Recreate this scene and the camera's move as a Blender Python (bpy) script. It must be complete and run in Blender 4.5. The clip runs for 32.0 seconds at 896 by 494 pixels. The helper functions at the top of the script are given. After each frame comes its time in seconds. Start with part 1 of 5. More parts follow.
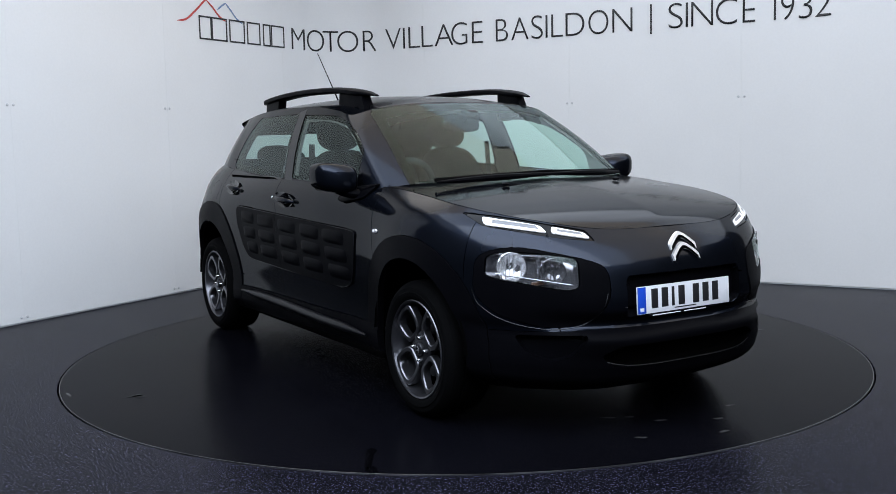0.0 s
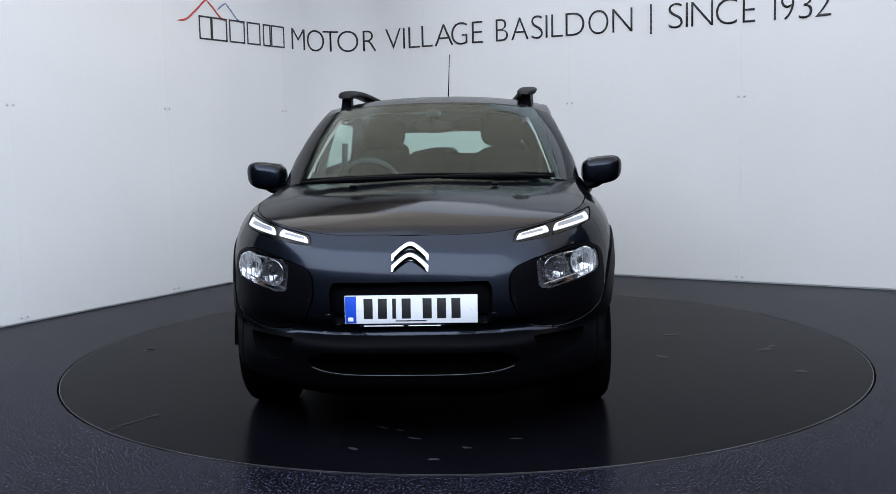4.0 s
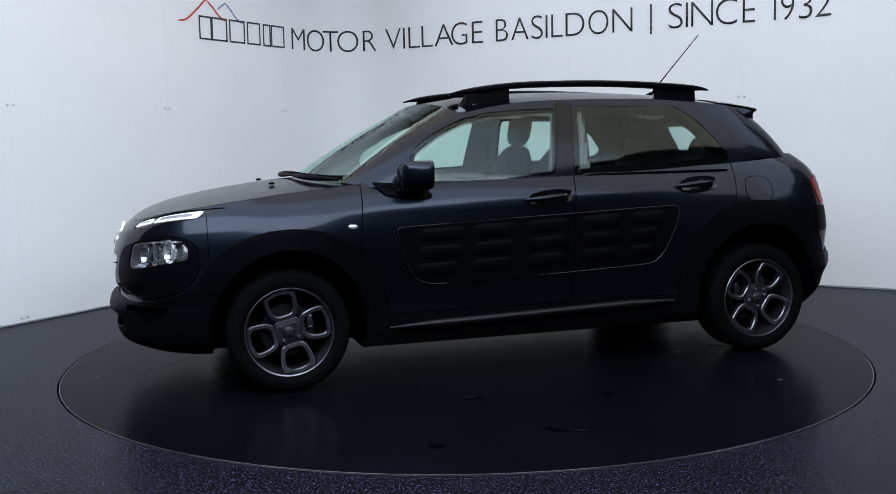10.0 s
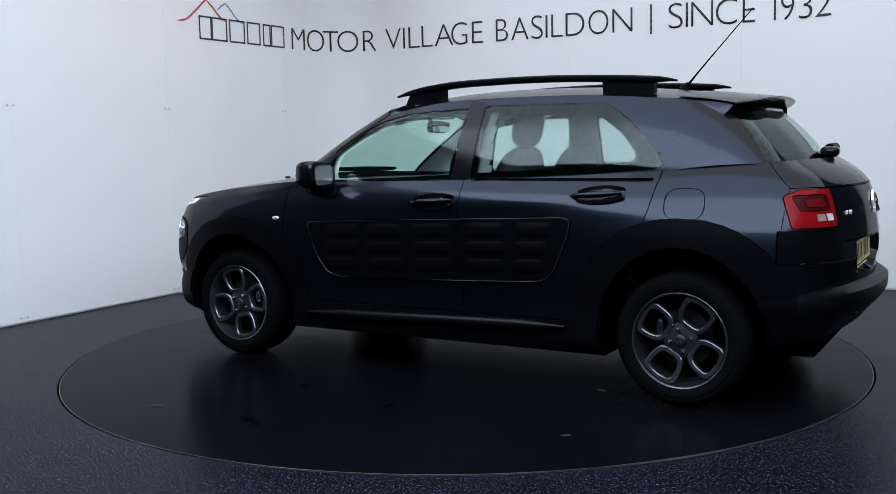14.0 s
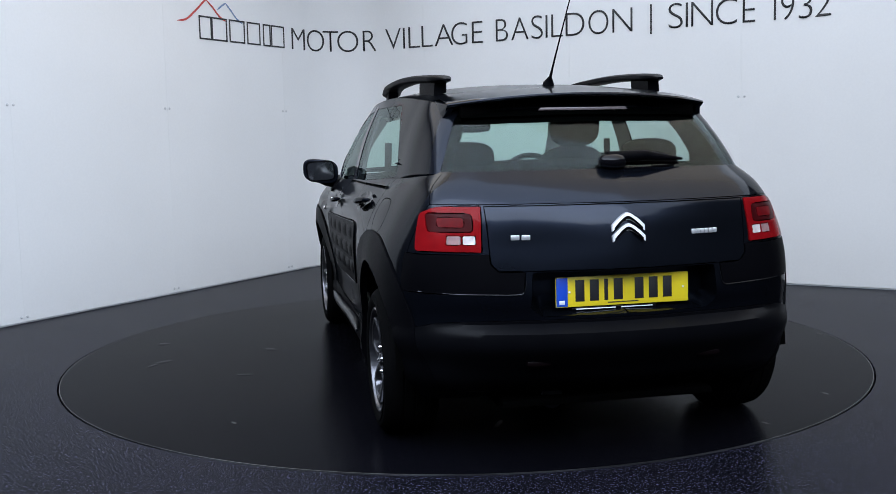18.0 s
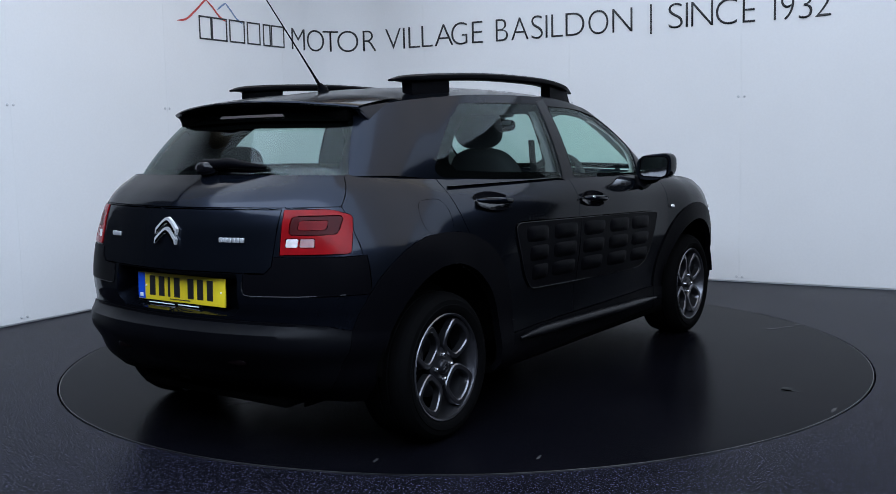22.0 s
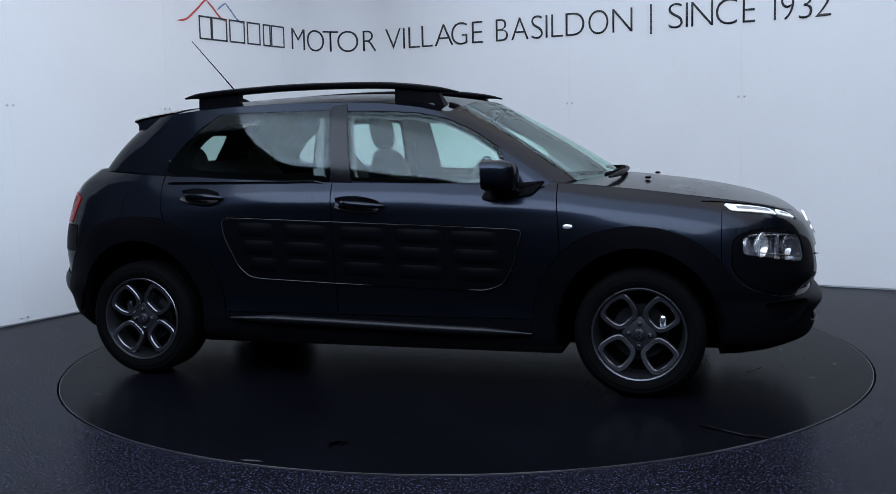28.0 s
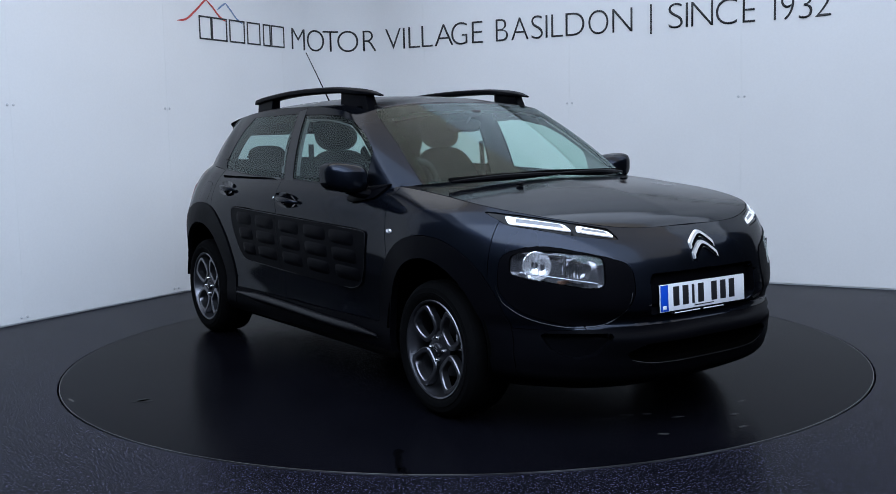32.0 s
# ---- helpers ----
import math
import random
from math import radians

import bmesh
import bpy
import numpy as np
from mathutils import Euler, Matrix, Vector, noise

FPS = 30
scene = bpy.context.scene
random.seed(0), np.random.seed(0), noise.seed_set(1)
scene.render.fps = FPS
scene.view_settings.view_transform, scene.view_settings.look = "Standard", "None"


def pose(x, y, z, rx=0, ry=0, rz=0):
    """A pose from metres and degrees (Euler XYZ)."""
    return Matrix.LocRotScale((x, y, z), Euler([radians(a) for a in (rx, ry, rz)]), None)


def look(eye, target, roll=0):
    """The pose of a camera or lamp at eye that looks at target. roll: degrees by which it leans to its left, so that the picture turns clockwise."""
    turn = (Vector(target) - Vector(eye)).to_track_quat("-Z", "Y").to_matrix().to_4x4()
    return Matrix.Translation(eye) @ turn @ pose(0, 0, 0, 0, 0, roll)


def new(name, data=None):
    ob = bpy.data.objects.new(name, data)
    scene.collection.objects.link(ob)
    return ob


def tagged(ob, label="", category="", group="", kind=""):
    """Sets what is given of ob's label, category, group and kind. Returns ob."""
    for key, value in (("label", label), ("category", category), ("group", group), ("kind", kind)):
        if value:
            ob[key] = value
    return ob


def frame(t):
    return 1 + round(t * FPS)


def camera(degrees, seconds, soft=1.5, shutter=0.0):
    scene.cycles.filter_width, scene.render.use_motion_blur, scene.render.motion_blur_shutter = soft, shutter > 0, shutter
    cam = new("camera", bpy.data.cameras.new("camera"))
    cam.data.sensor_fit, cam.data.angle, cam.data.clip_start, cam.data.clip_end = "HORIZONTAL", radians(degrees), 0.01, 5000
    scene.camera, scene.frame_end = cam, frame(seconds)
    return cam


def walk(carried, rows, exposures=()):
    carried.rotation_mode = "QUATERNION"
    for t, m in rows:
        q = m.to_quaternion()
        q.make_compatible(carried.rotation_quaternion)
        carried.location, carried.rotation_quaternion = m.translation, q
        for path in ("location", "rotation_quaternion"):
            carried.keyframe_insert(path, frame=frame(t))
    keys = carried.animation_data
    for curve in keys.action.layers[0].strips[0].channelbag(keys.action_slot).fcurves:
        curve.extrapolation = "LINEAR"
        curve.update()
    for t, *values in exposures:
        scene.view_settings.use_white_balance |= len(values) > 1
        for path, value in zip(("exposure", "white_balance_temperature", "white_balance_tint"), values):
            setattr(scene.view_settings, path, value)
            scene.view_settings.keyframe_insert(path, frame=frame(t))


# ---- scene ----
cam = camera(48.76, 32.0, soft=0.5)
EYE = (0.0, -5.6767, 1.2065)
VIEW = look(EYE, (-0.0823, 0.2882, 0.5636), -1.205)
walk(cam, [(0, VIEW), (32, VIEW)], [(0, 0.0, 6500, 10), (6, 0.0, 6480, 10), (13, 0.0, 6330, 10), (19, 0.0, 6330, 10), (22, -0.18, 6020, 10), (28, -0.2, 5930, 10), (32, -0.22, 5880, 10)])

# turn of the table, degrees
TURN = [(0, -57.27), (0.5, -57.84), (1.0, -59.97), (1.5, -63.68), (2.0, -69.0), (2.5, -74.8), (3.0, -80.74), (3.5, -86.45),
        (4.5, -98.1), (5.5, -109.8), (6.0, -115.7), (7.0, -127.37), (8.0, -139.0), (9.0, -150.8), (10.0, -162.55), (11.0, -174.28),
        (12.0, -186.0), (13.0, -197.8), (14.0, -209.6), (15.0, -221.4), (16.0, -233.3), (17.0, -245.3), (18.0, -257.2), (19.0, -269.05),
        (20.0, -280.95), (21.0, -292.8), (22.0, -304.7), (23.0, -316.5), (24.0, -328.3), (25.0, -340.1), (26.0, -351.9), (27.0, -363.6),
        (28.0, -375.25), (29.0, -386.8), (30.0, -398.3), (30.5, -403.95), (31.0, -409.15), (31.5, -412.4), (32.0, -414.07)]
CAR_AT = pose(-0.204, -0.1255, 0.0, rz=-0.08)

# ---- world and lights ----
world = bpy.data.worlds.new("world")
scene.world = world
world.use_nodes = True
wn = world.node_tree.nodes
sky = wn.new("ShaderNodeTexSky")
sky.sky_type, sky.sun_disc, sky.sun_elevation, sky.sun_rotation = "NISHITA", False, radians(25), radians(200)
wn["Background"].inputs["Strength"].default_value = 0.12
world.node_tree.links.new(sky.outputs[0], wn["Background"].inputs["Color"])
CORNER = Vector((-1.221, 4.355, 0))
DR = Vector((0.8715, -0.4905, 0)).normalized()
DL = Vector((-0.4883, -0.8727, 0)).normalized()
ROOM_R, ROOM_L, ROOM_H = 10.5, 11.5, 3.6


def room(a, b, z=0.0):
    """A place in the room: a metres along the right-hand wall, b along the left-hand wall."""
    return CORNER + DR * a + DL * b + Vector((0, 0, z))


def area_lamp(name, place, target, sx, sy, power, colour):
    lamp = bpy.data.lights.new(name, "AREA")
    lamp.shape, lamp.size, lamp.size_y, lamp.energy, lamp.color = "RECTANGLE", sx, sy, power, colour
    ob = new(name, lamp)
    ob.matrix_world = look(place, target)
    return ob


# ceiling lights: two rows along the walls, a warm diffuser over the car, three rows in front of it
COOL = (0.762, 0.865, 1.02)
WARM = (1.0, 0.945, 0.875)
LAMP_Z = ROOM_H - 0.03
area_lamp("wall_row", room(5.2, 0.85, LAMP_Z), room(5.2, 0.81, 0), 8.0, 1.6, 88, COOL)
area_lamp("wall_row", room(0.95, 4.2, LAMP_Z), room(0.91, 4.2, 0), 5.0, 1.4, 16, COOL)
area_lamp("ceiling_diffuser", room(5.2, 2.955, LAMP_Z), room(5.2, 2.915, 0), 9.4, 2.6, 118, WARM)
for row, power in ((5.2, 165), (7.1, 345), (9.0, 375)):
    area_lamp("front_row", room(5.7, row, LAMP_Z), room(5.7, row - 0.04, 0), 9.4, 1.89, power, COOL)


# ---- materials ----
def material(name, colour, rough=0.5, metal=0.0, grain=0.0, grain_scale=80.0, bump=0.0, coat=0.0, spec=0.5, stain=0.0, stain_scale=3.0, coat_ior=1.26, edge=1.0, emit=None, emit_strength=0.0):
    m = bpy.data.materials.new(name)
    m.use_nodes = True
    nt = m.node_tree
    b = nt.nodes["Principled BSDF"]
    b.inputs["Base Color"].default_value = (*colour, 1)
    b.inputs["Roughness"].default_value = rough
    b.inputs["Metallic"].default_value = metal
    b.inputs["Specular IOR Level"].default_value = spec
    b.inputs["Coat Weight"].default_value = coat
    b.inputs["Coat Roughness"].default_value = 0.09
    b.inputs["Coat IOR"].default_value = coat_ior
    b.inputs["Specular Tint"].default_value = (edge, edge, edge, 1)
    if emit:
        b.inputs["Emission Color"].default_value = (*emit, 1)
        b.inputs["Emission Strength"].default_value = emit_strength
    if grain or bump or stain:
        tc = nt.nodes.new("ShaderNodeTexCoord")
        fine = nt.nodes.new("ShaderNodeTexNoise")
        fine.inputs["Scale"].default_value = grain_scale
        fine.inputs["Detail"].default_value = 4
        big = nt.nodes.new("ShaderNodeTexNoise")
        big.inputs["Scale"].default_value = stain_scale
        big.inputs["Detail"].default_value = 5
        nt.links.new(tc.outputs["Object"], fine.inputs["Vector"])
        nt.links.new(tc.outputs["Object"], big.inputs["Vector"])
        prev = None
        for node, amount in ((fine, grain), (big, stain)):
            if not amount:
                continue
            ramp = nt.nodes.new("ShaderNodeMapRange")
            ramp.inputs["From Min"].default_value, ramp.inputs["From Max"].default_value = 0.3, 0.7
            ramp.inputs["To Min"].default_value, ramp.inputs["To Max"].default_value = 1 - amount, 1 + amount
            nt.links.new(node.outputs["Fac"], ramp.inputs["Value"])
            mul = nt.nodes.new("ShaderNodeVectorMath")
            mul.operation = "SCALE"
            if prev:
                nt.links.new(prev, mul.inputs[0])
            else:
                mul.inputs[0].default_value = colour
            nt.links.new(ramp.outputs[0], mul.inputs["Scale"])
            prev = mul.outputs[0]
        if prev:
            nt.links.new(prev, b.inputs["Base Color"])
            r2 = nt.nodes.new("ShaderNodeMapRange")
            r2.inputs["To Min"].default_value, r2.inputs["To Max"].default_value = rough * 0.88, min(1, rough * 1.12)
            nt.links.new(big.outputs["Fac"], r2.inputs["Value"])
            nt.links.new(r2.outputs[0], b.inputs["Roughness"])
        if bump:
            bp = nt.nodes.new("ShaderNodeBump")
            bp.inputs["Strength"].default_value = bump
            bp.inputs["Distance"].default_value = 0.002
            nt.links.new(fine.outputs["Fac"], bp.inputs["Height"])
            nt.links.new(bp.outputs[0], b.inputs["Normal"])
    return m


def glass_material(name, tint, ior=1.5, rough=0.02, floor_gloss=0.0):
    m = bpy.data.materials.new(name)
    m.use_nodes = True
    nt = m.node_tree
    nt.nodes.remove(nt.nodes["Principled BSDF"])
    clear = nt.nodes.new("ShaderNodeBsdfTransparent")
    clear.inputs["Color"].default_value = (*tint, 1)
    gloss = nt.nodes.new("ShaderNodeBsdfGlossy")
    gloss.inputs["Roughness"].default_value = rough
    gloss.inputs["Color"].default_value = (0.88, 0.98, 0.95, 1)
    face = nt.nodes.new("ShaderNodeLayerWeight")
    face.inputs["Blend"].default_value = 0.5
    power = nt.nodes.new("ShaderNodeMath")
    power.operation, power.inputs[1].default_value = "POWER", 4.5
    level = nt.nodes.new("ShaderNodeMath")
    level.operation = "MULTIPLY_ADD"
    level.inputs[1].default_value, level.inputs[2].default_value = 0.55, ((ior - 1) / (ior + 1)) ** 2 * 0.75
    level.use_clamp = True
    mix = nt.nodes.new("ShaderNodeMixShader")
    nt.links.new(face.outputs["Facing"], power.inputs[0])
    nt.links.new(power.outputs[0], level.inputs[0])
    nt.links.new(level.outputs[0], mix.inputs[0])
    nt.links.new(clear.outputs[0], mix.inputs[1])
    nt.links.new(gloss.outputs[0], mix.inputs[2])
    nt.links.new(mix.outputs[0], nt.nodes["Material Output"].inputs["Surface"])
    return m


WALL = material("white_panel_paint", (0.78, 0.79, 0.80), 0.42, grain=0.012, grain_scale=60, stain=0.02, stain_scale=1.2)
FLOOR = material("dark_speckled_floor", (0.0046, 0.0046, 0.0070), 0.25, spec=0.015, grain=0.8, grain_scale=220, bump=0.25, stain=0.2, stain_scale=2.0)
TABLE = material("dark_turntable_rubber", (0.0022, 0.0022, 0.0034), 0.23, spec=0.010, grain=0.2, grain_scale=300, bump=0.06, stain=0.2, stain_scale=1.6)
SMUDGE = material("polished_smudge", (0.0009, 0.0009, 0.0013), 0.12, spec=0.010, stain=0.2, stain_scale=14)
SCUFF = material("pale_scuff", (0.016, 0.0155, 0.017), 0.6, grain=0.4, grain_scale=90, stain=0.3, stain_scale=25)


def flecked(m, scale, low, high, amount):
    """Adds sparse pale flecks to a material."""
    nt = m.node_tree
    b = nt.nodes["Principled BSDF"]
    old = b.inputs["Base Color"].links[0].from_socket
    tc = nt.nodes.new("ShaderNodeTexCoord")
    n = nt.nodes.new("ShaderNodeTexNoise")
    n.inputs["Scale"].default_value, n.inputs["Detail"].default_value = scale, 1.0
    r = nt.nodes.new("ShaderNodeMapRange")
    r.inputs["From Min"].default_value, r.inputs["From Max"].default_value = low, high
    r.inputs["To Min"].default_value, r.inputs["To Max"].default_value = 0.0, amount
    mix = nt.nodes.new("ShaderNodeMix")
    mix.data_type = "RGBA"
    mix.inputs["B"].default_value = (0.10, 0.10, 0.17, 1)
    nt.links.new(tc.outputs["Object"], n.inputs["Vector"])
    nt.links.new(n.outputs["Fac"], r.inputs["Value"])
    nt.links.new(r.outputs[0], mix.inputs["Factor"])
    nt.links.new(old, mix.inputs["A"])
    nt.links.new(mix.outputs["Result"], b.inputs["Base Color"])


flecked(FLOOR, 130, 0.61, 0.72, 0.9)
DARK_WALL = material("dark_unseen_wall", (0.022, 0.024, 0.030), 0.7, grain=0.05, stain=0.1)
CEILING = material("warm_ceiling_board", (0.50, 0.385, 0.28), 0.8, grain=0.05, stain=0.1)
TRIM_STEEL = material("dull_steel_trim", (0.10, 0.10, 0.105), 0.35, metal=0.8, grain=0.2, stain=0.7, stain_scale=2.5)
STEEL = material("brushed_steel", (0.5, 0.5, 0.5), 0.35, metal=1.0, grain=0.1)
PAINT = material("black_metallic_paint", (0.0122, 0.0152, 0.0234), 0.285, metal=0.9, coat=0.66, coat_ior=1.33, edge=0.12, spec=0.02, grain=0.25, grain_scale=900, stain=0.05)
PLASTIC = material("matt_black_plastic", (0.0018, 0.0018, 0.0026), 0.46, spec=0.035, edge=0.6, grain=0.25, grain_scale=500, bump=0.15, stain=0.1, stain_scale=8)
GLOSS = material("gloss_black_trim", (0.003, 0.003, 0.004), 0.15, coat=0.15, spec=0.2, stain=0.05)
RUBBER = material("tyre_rubber", (0.0025, 0.0025, 0.0027), 0.75, spec=0.02, grain=0.3, grain_scale=200, bump=0.3, stain=0.15, stain_scale=10)
# near-black without gloss: shade in gaps and openings, also black seals and liners
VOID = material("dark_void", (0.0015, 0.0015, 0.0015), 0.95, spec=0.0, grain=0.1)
DISC = material("dull_dark_steel", (0.02, 0.02, 0.022), 0.4, metal=0.8, grain=0.2)
SCREW = material("white_screw_head", (0.62, 0.63, 0.65), 0.3, metal=0.5, stain=0.05)
ALLOY = material("grey_alloy", (0.145, 0.145, 0.158), 0.30, metal=0.95, grain=0.05, stain=0.1, stain_scale=12)
HUB = material("dark_hub_paint", (0.022, 0.022, 0.026), 0.4, metal=0.6, stain=0.1)
ALLOY_EDGE = material("bright_alloy_edge", (0.55, 0.55, 0.56), 0.22, metal=1.0, grain=0.05)
BADGE = material("satin_chrome", (0.86, 0.87, 0.88), 0.36, metal=0.75, stain=0.05)
CHROME = material("chrome", (0.75, 0.76, 0.78), 0.08, metal=1.0)
LAMP_BOWL = material("grey_lamp_housing", (0.34, 0.34, 0.36), 0.14, metal=0.85, stain=0.2, stain_scale=18)
# paler metal for edge lines; pod and corner highlights are put in its colour
POD_EDGE = material("bright_edge_line", (0.045, 0.046, 0.05), 0.35, metal=0.9, stain=0.4, stain_scale=9)
PANEL_EDGE = material("pale_panel_edge", (0.009, 0.0095, 0.0115), 0.35, stain=0.5, stain_scale=6)
BUMPER = material("satin_black_bumper", (0.0020, 0.0021, 0.0030), 0.42, spec=0.08, grain=0.25, grain_scale=500, bump=0.1, stain=0.1, stain_scale=8)
SILL = material("satin_black_sill", (0.0025, 0.0025, 0.0035), 0.32, spec=0.2, grain=0.2, grain_scale=500, stain=0.1)
LAMP_GREY = material("pale_lamp_filler", (0.20, 0.205, 0.22), 0.3, stain=0.2, stain_scale=40, coat=0.5)
DARK_RED = material("dull_dark_red", (0.004, 0.002, 0.0025), 0.4, spec=0.06, stain=0.1)
GLASS = glass_material("clear_green_glass", (0.71, 0.89, 0.82), rough=0.004)
GLASS_DARK = glass_material("tinted_rear_glass", (0.66, 0.78, 0.74), rough=0.005)
LENS = glass_material("clear_lamp_lens", (0.9, 0.9, 0.9), 1.45)
RED_LENS = material("red_lamp_lens", (0.18, 0.003, 0.005), 0.25, coat=0.3, spec=0.06, stain=0.15, stain_scale=20)
DRL = material("daytime_lamp", (0.75, 0.76, 0.78), 0.25, stain=0.1, stain_scale=30, emit=(0.9, 0.95, 1.0), emit_strength=0.35)
PLATE_WHITE = material("white_number_plate", (0.80, 0.81, 0.84), 0.35, stain=0.03)
PLATE_YELLOW = material("yellow_number_plate", (0.80, 0.62, 0.02), 0.35, stain=0.03)
PLATE_BLUE = material("blue_plate_band", (0.01, 0.07, 0.55), 0.4, stain=0.03)
INK = material("black_letters", (0.012, 0.012, 0.014), 0.5, stain=0.05)
FABRIC = material("dark_grey_seat_fabric", (0.017, 0.018, 0.019), 0.9, grain=0.3, grain_scale=400, bump=0.4, stain=0.1)
TRIM = material("grey_cabin_plastic", (0.034, 0.036, 0.038), 0.6, grain=0.2, grain_scale=400, stain=0.1)
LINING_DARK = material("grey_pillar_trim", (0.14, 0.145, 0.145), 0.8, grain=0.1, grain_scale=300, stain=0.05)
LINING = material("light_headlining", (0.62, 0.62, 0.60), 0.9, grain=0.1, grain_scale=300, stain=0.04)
SILVER = material("silver_reflector", (0.92, 0.92, 0.94), 0.2, metal=0.75, stain=0.1, stain_scale=25)


# ---- building helpers ----
def part(name, bm, mat, parent=None, label="", smooth=True, sharp=40):
    """Links a bmesh as one mesh object, under a thing or a part."""
    me = bpy.data.meshes.new(name)
    if smooth:
        for f in bm.faces:
            f.smooth = True
        lim = radians(sharp)
        for e in bm.edges:
            if len(e.link_faces) == 2 and e.calc_face_angle(0) > lim:
                e.smooth = False
    bm.to_mesh(me)
    bm.free()
    me.materials.append(mat)
    ob = new(name, me)
    if parent:
        ob.parent = parent
    if label:
        tagged(ob, label)
    return ob


def box(x0, x1, y0, y1, z0, z1, bevel=0.0, seg=2):
    bm = bmesh.new()
    bmesh.ops.create_cube(bm, size=1)
    for v in bm.verts:
        v.co = Vector((x0 + (v.co.x + 0.5) * (x1 - x0), y0 + (v.co.y + 0.5) * (y1 - y0), z0 + (v.co.z + 0.5) * (z1 - z0)))
    if bevel:
        bmesh.ops.bevel(bm, geom=bm.edges[:], offset=bevel, segments=seg, affect="EDGES", profile=0.5)
    return bm


def add(bm, other):
    """Adds the geometry of other to bm."""
    me = bpy.data.meshes.new("tmp")
    other.to_mesh(me)
    other.free()
    bm.from_mesh(me)
    bpy.data.meshes.remove(me)
    return bm


def moved(bm, m):
    bmesh.ops.transform(bm, matrix=m, verts=bm.verts)
    return bm


def grid_mesh(pts, close_u=False):
    """A bmesh from an array of points [i][j]."""
    n, k = len(pts), len(pts[0])
    bm = bmesh.new()
    vs = [[bm.verts.new(p) for p in row] for row in pts]
    for i in range(n if close_u else n - 1):
        a, b = vs[i], vs[(i + 1) % n]
        for j in range(k - 1):
            bm.faces.new((a[j], a[j + 1], b[j + 1], b[j]))
    return bm


def lathe(profile, seg=48, axis="y"):
    """Turns a profile of (radius, offset) about an axis."""
    pts = []
    for i in range(seg):
        a = 2 * math.pi * i / seg
        row = []
        for r, o in profile:
            p = (r * math.cos(a), o, r * math.sin(a)) if axis == "y" else (r * math.cos(a), r * math.sin(a), o)
            row.append(p)
        pts.append(row)
    bm = grid_mesh(pts, True)
    bmesh.ops.remove_doubles(bm, verts=bm.verts, dist=1e-5)
    bmesh.ops.recalc_face_normals(bm, faces=bm.faces)
    return bm


def tube(points, radius, seg=10, squash=1.0):
    """A round bar along points."""
    pts = []
    n = len(points)
    ps = [Vector(p) for p in points]
    for i, p in enumerate(ps):
        d = (ps[min(i + 1, n - 1)] - ps[max(i - 1, 0)]).normalized()
        up = Vector((0, 0, 1)) if abs(d.z) < 0.9 else Vector((1, 0, 0))
        s = d.cross(up).normalized()
        u = s.cross(d)
        r = radius[i] if isinstance(radius, (list, tuple)) else radius
        pts.append([p + (s * math.cos(2 * math.pi * k / seg) + u * math.sin(2 * math.pi * k / seg) * squash) * r for k in range(seg + 1)])
    bm = grid_mesh(pts)
    bmesh.ops.remove_doubles(bm, verts=bm.verts, dist=1e-6)
    bmesh.ops.holes_fill(bm, edges=[e for e in bm.edges if e.is_boundary], sides=0)
    bmesh.ops.recalc_face_normals(bm, faces=bm.faces)
    return bm


def prism(poly, depth, bevel=0.0):
    """A flat plate: poly of (x, z), from y=0 to y=depth."""
    bm = bmesh.new()
    f = bm.faces.new([bm.verts.new((x, 0, z)) for x, z in poly])
    r = bmesh.ops.extrude_face_region(bm, geom=[f])
    bmesh.ops.translate(bm, vec=(0, depth, 0), verts=[v for v in r["geom"] if isinstance(v, bmesh.types.BMVert)])
    bmesh.ops.recalc_face_normals(bm, faces=bm.faces)
    if bevel:
        bmesh.ops.bevel(bm, geom=bm.edges[:], offset=bevel, segments=2, affect="EDGES", profile=0.5)
    return bm


def spline(xs, ys):
    """A smooth curve through points; xs rising."""
    xs, ys = np.asarray(xs, float), np.asarray(ys, float)
    h = np.diff(xs)
    d = np.diff(ys, axis=0) / (h if ys.ndim == 1 else h[:, None])
    m = np.zeros_like(ys)
    m[0], m[-1] = d[0], d[-1]
    a, b = h[:-1], h[1:]
    if ys.ndim == 1:
        m[1:-1] = (d[:-1] * b + d[1:] * a) / (a + b)
    else:
        m[1:-1] = (d[:-1] * b[:, None] + d[1:] * a[:, None]) / (a + b)[:, None]

    def at(q):
        q = np.atleast_1d(np.asarray(q, float))
        i = np.clip(np.searchsorted(xs, q) - 1, 0, len(h) - 1)
        t = (q - xs[i]) / h[i]
        hh = h[i]
        if ys.ndim == 2:
            t, hh = t[:, None], hh[:, None]
        return ((2 * t ** 3 - 3 * t ** 2 + 1) * ys[i] + (t ** 3 - 2 * t ** 2 + t) * hh * m[i]
                + (-2 * t ** 3 + 3 * t ** 2) * ys[i + 1] + (t ** 3 - t ** 2) * hh * m[i + 1])

    return at


def inside(poly, p):
    x, y = p
    hit = False
    for (x0, y0), (x1, y1) in zip(poly, poly[1:] + poly[:1]):
        if (y0 > y) != (y1 > y) and x < (x1 - x0) * (y - y0) / (y1 - y0) + x0:
            hit = not hit
    return hit


